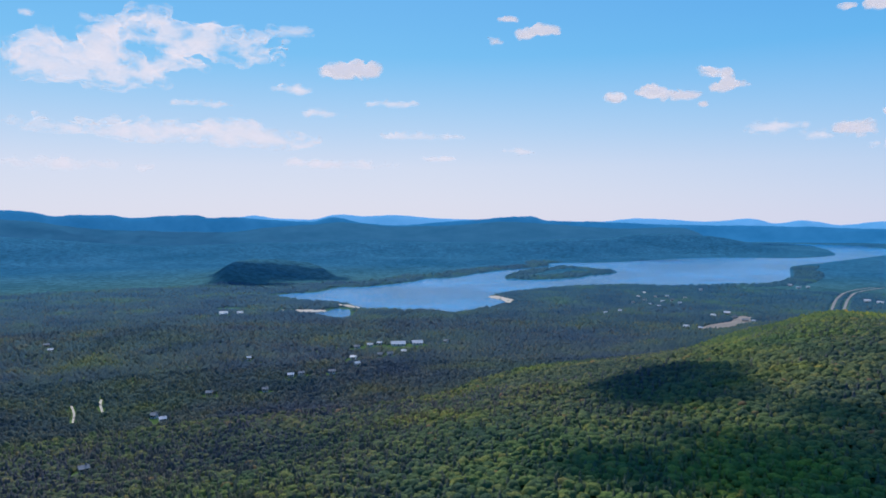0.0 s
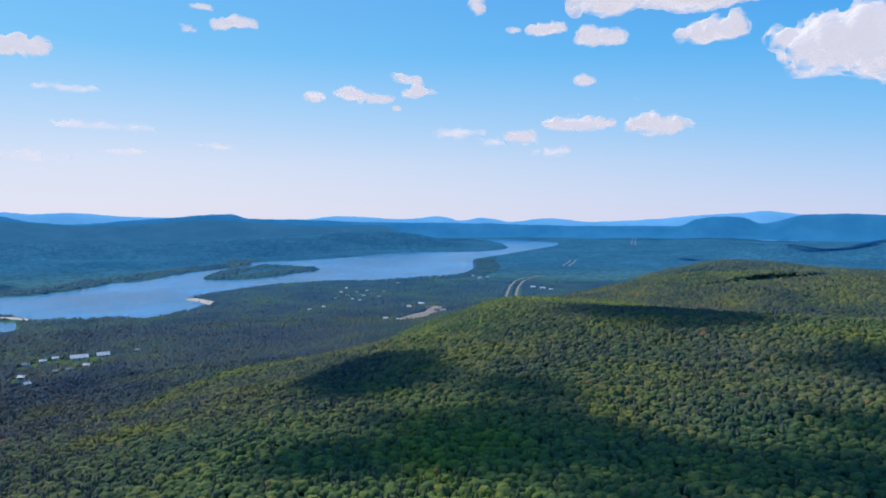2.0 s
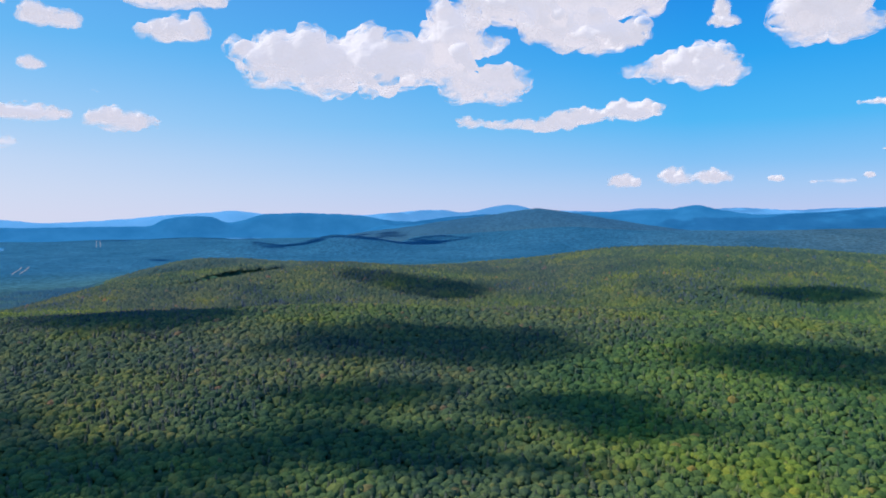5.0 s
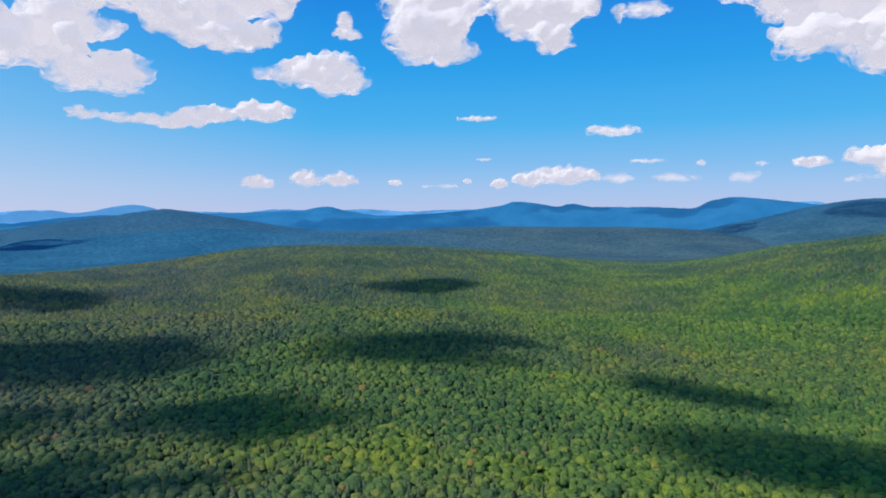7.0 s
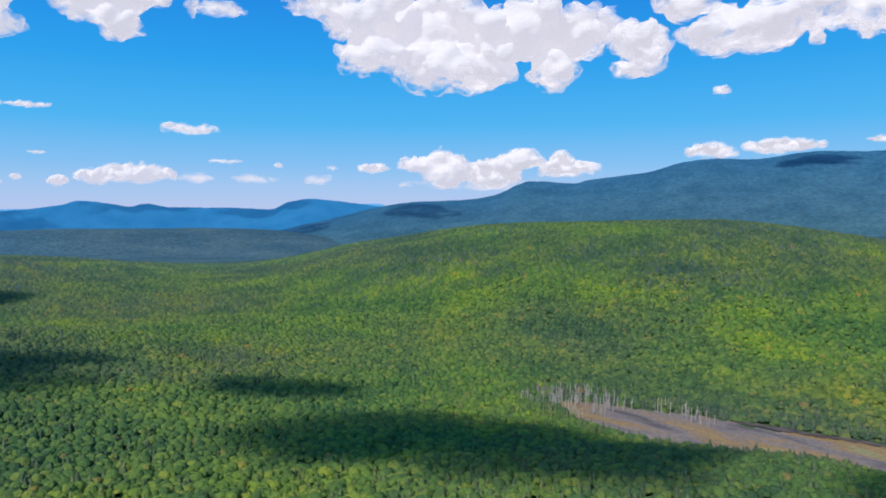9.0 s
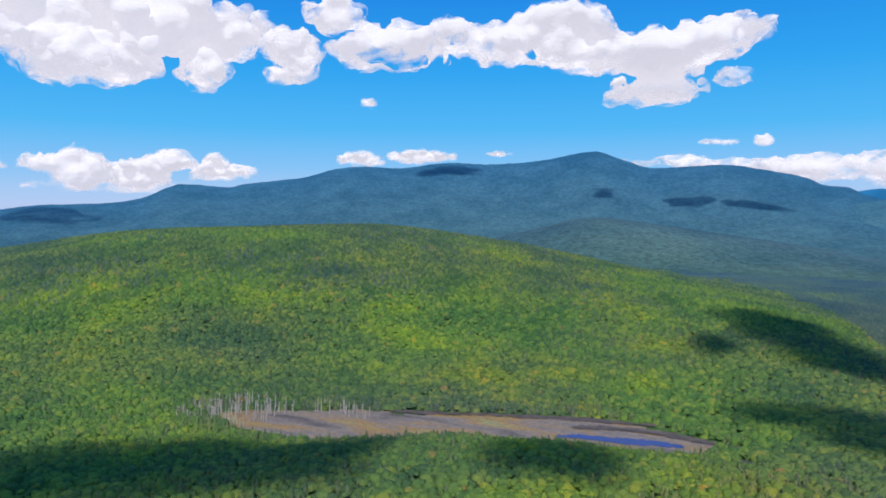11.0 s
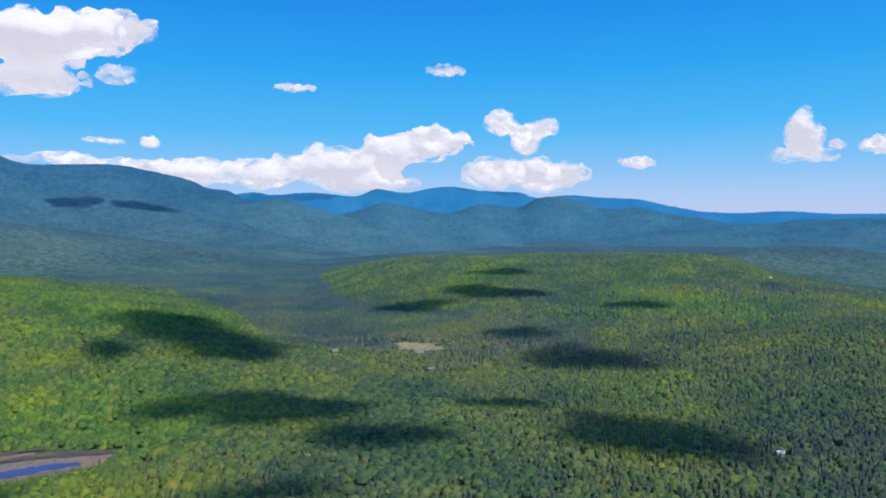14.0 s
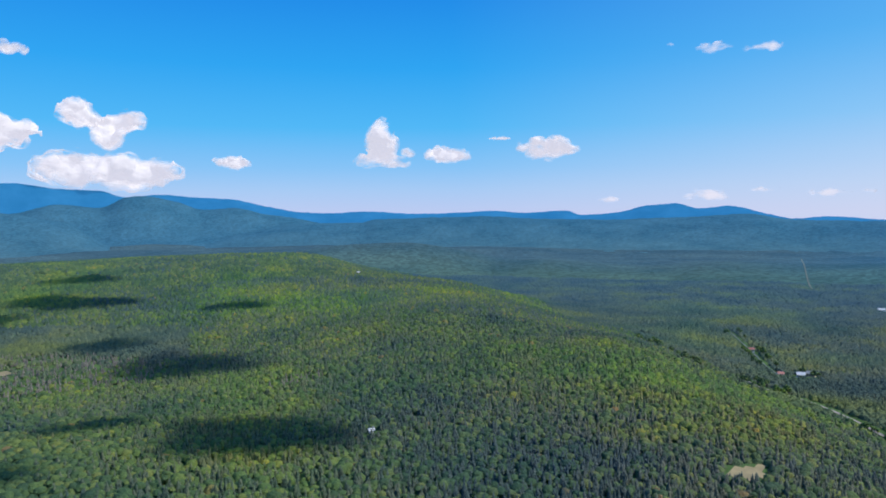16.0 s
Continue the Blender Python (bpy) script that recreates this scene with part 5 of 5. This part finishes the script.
npr = np.random.RandomState(11)
GREY_TWIGS = plain("bare_grey_twigs", (0.115, 0.105, 0.09), 0.9, 0.15, 0.35)
# stands of half-dead grey trees: in the wet valley, and a thinner one on the slope beside it
GREY_STANDS = [spline(loop, n=3) for loop in (
    [(-172, -667), (-225, -685), (-275, -654), (-326, -561), (-312, -490), (-274, -471), (-237, -495), (-189, -494), (-169, -543)],
    [(-319, -381), (-353, -361), (-337, -344), (-301, -355)],
    [(300, -300), (322, -318), (300, -345), (268, -352), (286, -330)])]


def spots(r0, r1, gap, b0=-34.0, b1=268.0):
    """Scattered places on the land between two distances, clear of water, bog and open ground."""
    k = int(r1 / gap / 0.9) + 3
    i, j = np.meshgrid(np.arange(-k, k), np.arange(-k, k), indexing="ij")
    x = (i + 0.5 * (j % 2)) * gap + npr.uniform(-0.62, 0.62, i.shape) * gap
    y = j * gap * 0.9 + npr.uniform(-0.62, 0.62, i.shape) * gap
    x, y = x.ravel(), y.ravel()
    r, b = polar(x, y)
    on = (r >= r0) & (r < r1) & (b > b0) & (b < b1)
    x, y = x[on], y[on]
    on = (water_gap(x, y) > 5) & (inland(x, y, BOG) > 2) & ~open_ground(x, y)
    for loop in GREY_STANDS:
        on &= (inland(x, y, loop) > 0) | (npr.uniform(0, 1, len(x)) < 0.25)
    x, y = x[on], y[on]
    return x, y, land(x, y)


def conifer_share(x, y):
    r, b = polar(x, y)
    east = np.clip((b - 200) / 14, 0, 1) * 0.45 + np.clip((6 - b) / 10, 0, 1) * 0.3
    lakeside = np.clip((r - 750) / 300, 0, 1) * np.clip((45 - b) / 20, 0, 1) * 0.4
    wet = np.clip(1 - inland(x, y, BOG) / 25, 0, 1) * 0.5
    return np.clip(0.10 + east + lakeside + wet + fbm(x, y, 90, 3, 21) * 0.7, 0.02, 0.95)


def plant(name, label, protos, x, y, z, wide, tall, lift, mat):
    """Many trees of one kind as one mesh; wide and tall are metres for each."""
    vs, fs, base = [], [], 0
    pick = npr.randint(0, len(protos), len(x))
    for p, (pv, pf) in enumerate(protos):
        s = np.where(pick == p)[0]
        if not len(s):
            continue
        a = npr.uniform(0, 2 * math.pi, len(s))
        ca, sa = np.cos(a)[:, None], np.sin(a)[:, None]
        px, py, pz = pv[:, 0][None], pv[:, 1][None], pv[:, 2][None]
        w, t = wide[s][:, None], tall[s][:, None]
        X = x[s][:, None] + (px * ca - py * sa) * w
        Y = y[s][:, None] + (px * sa + py * ca) * w
        Z = z[s][:, None] + lift[s][:, None] + pz * t
        vs.append(np.stack([X, Y, Z], -1).reshape(-1, 3))
        fs.append((pf[None] + (np.arange(len(s)) * len(pv))[:, None, None]).reshape(-1, 3) + base)
        base += len(s) * len(pv)
    ob = mesh_object(name, np.concatenate(vs), np.concatenate(fs), [mat], True)
    return tagged(ob, label, "woods", kind="stuff")


def merge(pieces):
    vs, fs, base = [], [], 0
    for v, q in pieces:
        vs.append(v)
        fs.append(q + base)
        base += len(v)
    return np.concatenate(vs), np.concatenate(fs)


def stick(a, b, r0, r1, seg=5):
    bm = bmesh.new()
    limb(bm, a, b, r0, r1, seg)
    return bm


def tree_model(rng, pointed):
    """One tree: tapered trunk, limbs, and a crown heaped from many small leafy clumps."""
    top = new("spruce_tree" if pointed else "hardwood_tree")
    tall = rng.uniform(7, 8.5)
    part("trunk", stick((0, 0, -0.5), (0, 0, tall * 0.9), 0.24, 0.06, 6), BARK, top)
    if pointed:
        v, q = spire(9, 6, rng)
        crown = mesh_object("crown", v * (2.0, 2.0, tall - 0.8) + (0, 0, 1.2), q, [CONIFER], False)
        tagged(top, "dark green pointed spruce in closed woods", "tree", "nearest trees of the woods")
    else:
        clumps = []
        for k in range(16):
            a, e = rng.uniform(0, 6.28), rng.uniform(-0.3, 1.4)
            c = np.array([math.cos(a) * math.cos(e) * 2.1, math.sin(a) * math.cos(e) * 2.1, tall - 3.2 + math.sin(e) * 2.3])
            v, q = dome(6, [(0.7, -0.6), (1.0, 0.0), (0.6, 0.5)], rng, 0.3)
            clumps.append((v * rng.uniform(0.8, 1.35) + c, q))
        v, q = merge(clumps)
        crown = mesh_object("crown", v, q, [HARDWOOD])
        for k in range(3):
            a = rng.uniform(0, 6.28)
            part("limb", stick((0, 0, tall * 0.45), (1.5 * math.cos(a), 1.5 * math.sin(a), tall * 0.68), 0.12, 0.05, 4), BARK, top)
        tagged(top, "green rounded hardwood tree in closed woods", "tree", "nearest trees of the woods")
    crown.parent = top
    return top


MODELS = {True: [tree_model(rng, True) for _ in range(4)], False: [tree_model(rng, False) for _ in range(7)]}
FRESH = set(MODELS[True] + MODELS[False])


def single_tree(x, y, z, share):
    model = rng.choice(MODELS[rng.random() < share])
    s = rng.uniform(0.66, 0.86)
    m = pose(x, y, z, 0, 0, rng.uniform(0, 360)) @ Matrix.Scale(s, 4)
    if model in FRESH:
        FRESH.discard(model)
        model.matrix_world = m
    else:
        copy_thing(model, pose(x, y, z, 0, 0, rng.uniform(0, 360)))


def stand(r0, r1, gap, broad, pointed, crown, word, b0=-34.0, b1=268.0):
    x, y, z = spots(r0, r1, gap, b0, b1)
    r, b = polar(x, y)
    keep = water_gap(x, y) < 70 if r0 == 1550 else r > 0
    if r0 == 200 and b0 < 0:
        # the nearest few hundred stand as trees of their own
        rank = np.argsort(np.where((r > 226) & (b > -30) & (b < 262), r, 1e9))[:300]
        for k in rank:
            single_tree(x[k], y[k], z[k], conifer_share(x[k:k + 1], y[k:k + 1])[0])
        keep[rank] = False
    x, y, z, r, b = x[keep], y[keep], z[keep], r[keep], b[keep]
    con = npr.uniform(0, 1, len(x)) < conifer_share(x, y) * np.where(r > 1000, 0.25, 1.0)
    low = (z < 16) & (r > 520) | (z < 34) & (r > 620) & (b > 172) & (b < 214)
    for name, label, on, mat in (("hardwood_", "closed canopy of rounded green hardwood crowns", ~con & ~low, HARDWOOD), ("valley_", "dull green mixed woods on the valley floor", ~con & low & (y > 200), VALLEY), ("hazed_valley_", "mixed valley woods, grey-green with painted haze", ~con & low & (y <= 200), SOUTH_VALLEY)):
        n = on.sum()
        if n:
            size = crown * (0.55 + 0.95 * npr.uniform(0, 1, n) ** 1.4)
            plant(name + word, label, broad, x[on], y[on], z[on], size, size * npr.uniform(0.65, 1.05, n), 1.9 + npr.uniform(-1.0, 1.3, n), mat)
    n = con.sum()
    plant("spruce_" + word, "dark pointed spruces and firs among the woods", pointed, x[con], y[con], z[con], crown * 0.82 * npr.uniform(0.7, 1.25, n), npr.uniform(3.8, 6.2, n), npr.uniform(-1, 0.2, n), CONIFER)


stand(200, 430, 2.6, CROWNS_NEAR, SPIRES_NEAR, 2.05, "canopy")
stand(430, 700, 3.1, CROWNS_MID, SPIRES_MID, 2.4, "slopes")
stand(700, 1100, 4.3, CROWNS_FAR, SPIRES_FAR, 3.4, "far_slopes")
stand(1090, 1550, 6.3, CROWNS_LAST, SPIRES_FAR, 4.8, "far_woods")
stand(1550, 2350, 11.0, CROWNS_LAST, SPIRES_FAR, 6.5, "shore_woods", -34.0, 45.0)
stand(12, 200, 5.5, CROWNS_MID, SPIRES_MID, 3.6, "home_woods", -34.0, 326.0)
stand(200, 1100, 10.0, CROWNS_LAST, SPIRES_FAR, 6.6, "back_woods", 268.0, 326.0)

# half-dead trees of the grey stands
for loop in GREY_STANDS:
    low, high = loop.min(0), loop.max(0)
    n = int((high - low).prod() / 30)
    gx, gy = npr.uniform(low[0], high[0], n), npr.uniform(low[1], high[1], n)
    on = (inland(gx, gy, loop) < 6 * npr.uniform(-1, 1, n)) & ~open_ground(gx, gy) & (inland(gx, gy, BOG) > 2)
    gx, gy = gx[on], gy[on]
    plant("grey_stand", "bare grey half-dead trees in a wet valley", SPIRES_MID, gx, gy, land(gx, gy), npr.uniform(0.8, 1.6, len(gx)), npr.uniform(2.5, 6.0, len(gx)), npr.uniform(-0.6, 0.1, len(gx)), GREY_TWIGS)

# round trees along the valley road
for line, half in WAYS[VALLEY_ROAD:VALLEY_ROAD + 2]:
    for k in range(1, len(line) - 1):
        d = line[k + 1] - line[k - 1]
        d = d / np.linalg.norm(d)
        for s in (-1, 1):
            if rng.random() < 0.8 and fbm(line[k:k + 1, 0], line[k:k + 1, 1], 60, 2, 31)[0] > -0.12:
                p = line[k] + np.array([d[1], -d[0]]) * s * rng.uniform(6, 9) + d * rng.uniform(-5, 5)
                model = rng.choice(MODELS[False])
                ob = copy_thing(model, pose(p[0], p[1], float(land(p[:1], p[1:])[0]), 0, 0, rng.uniform(0, 360)) @ Matrix.Scale(rng.uniform(0.95, 1.35), 4))
                tagged(ob, "round dark green tree beside the valley road", "tree", "trees along the valley road")
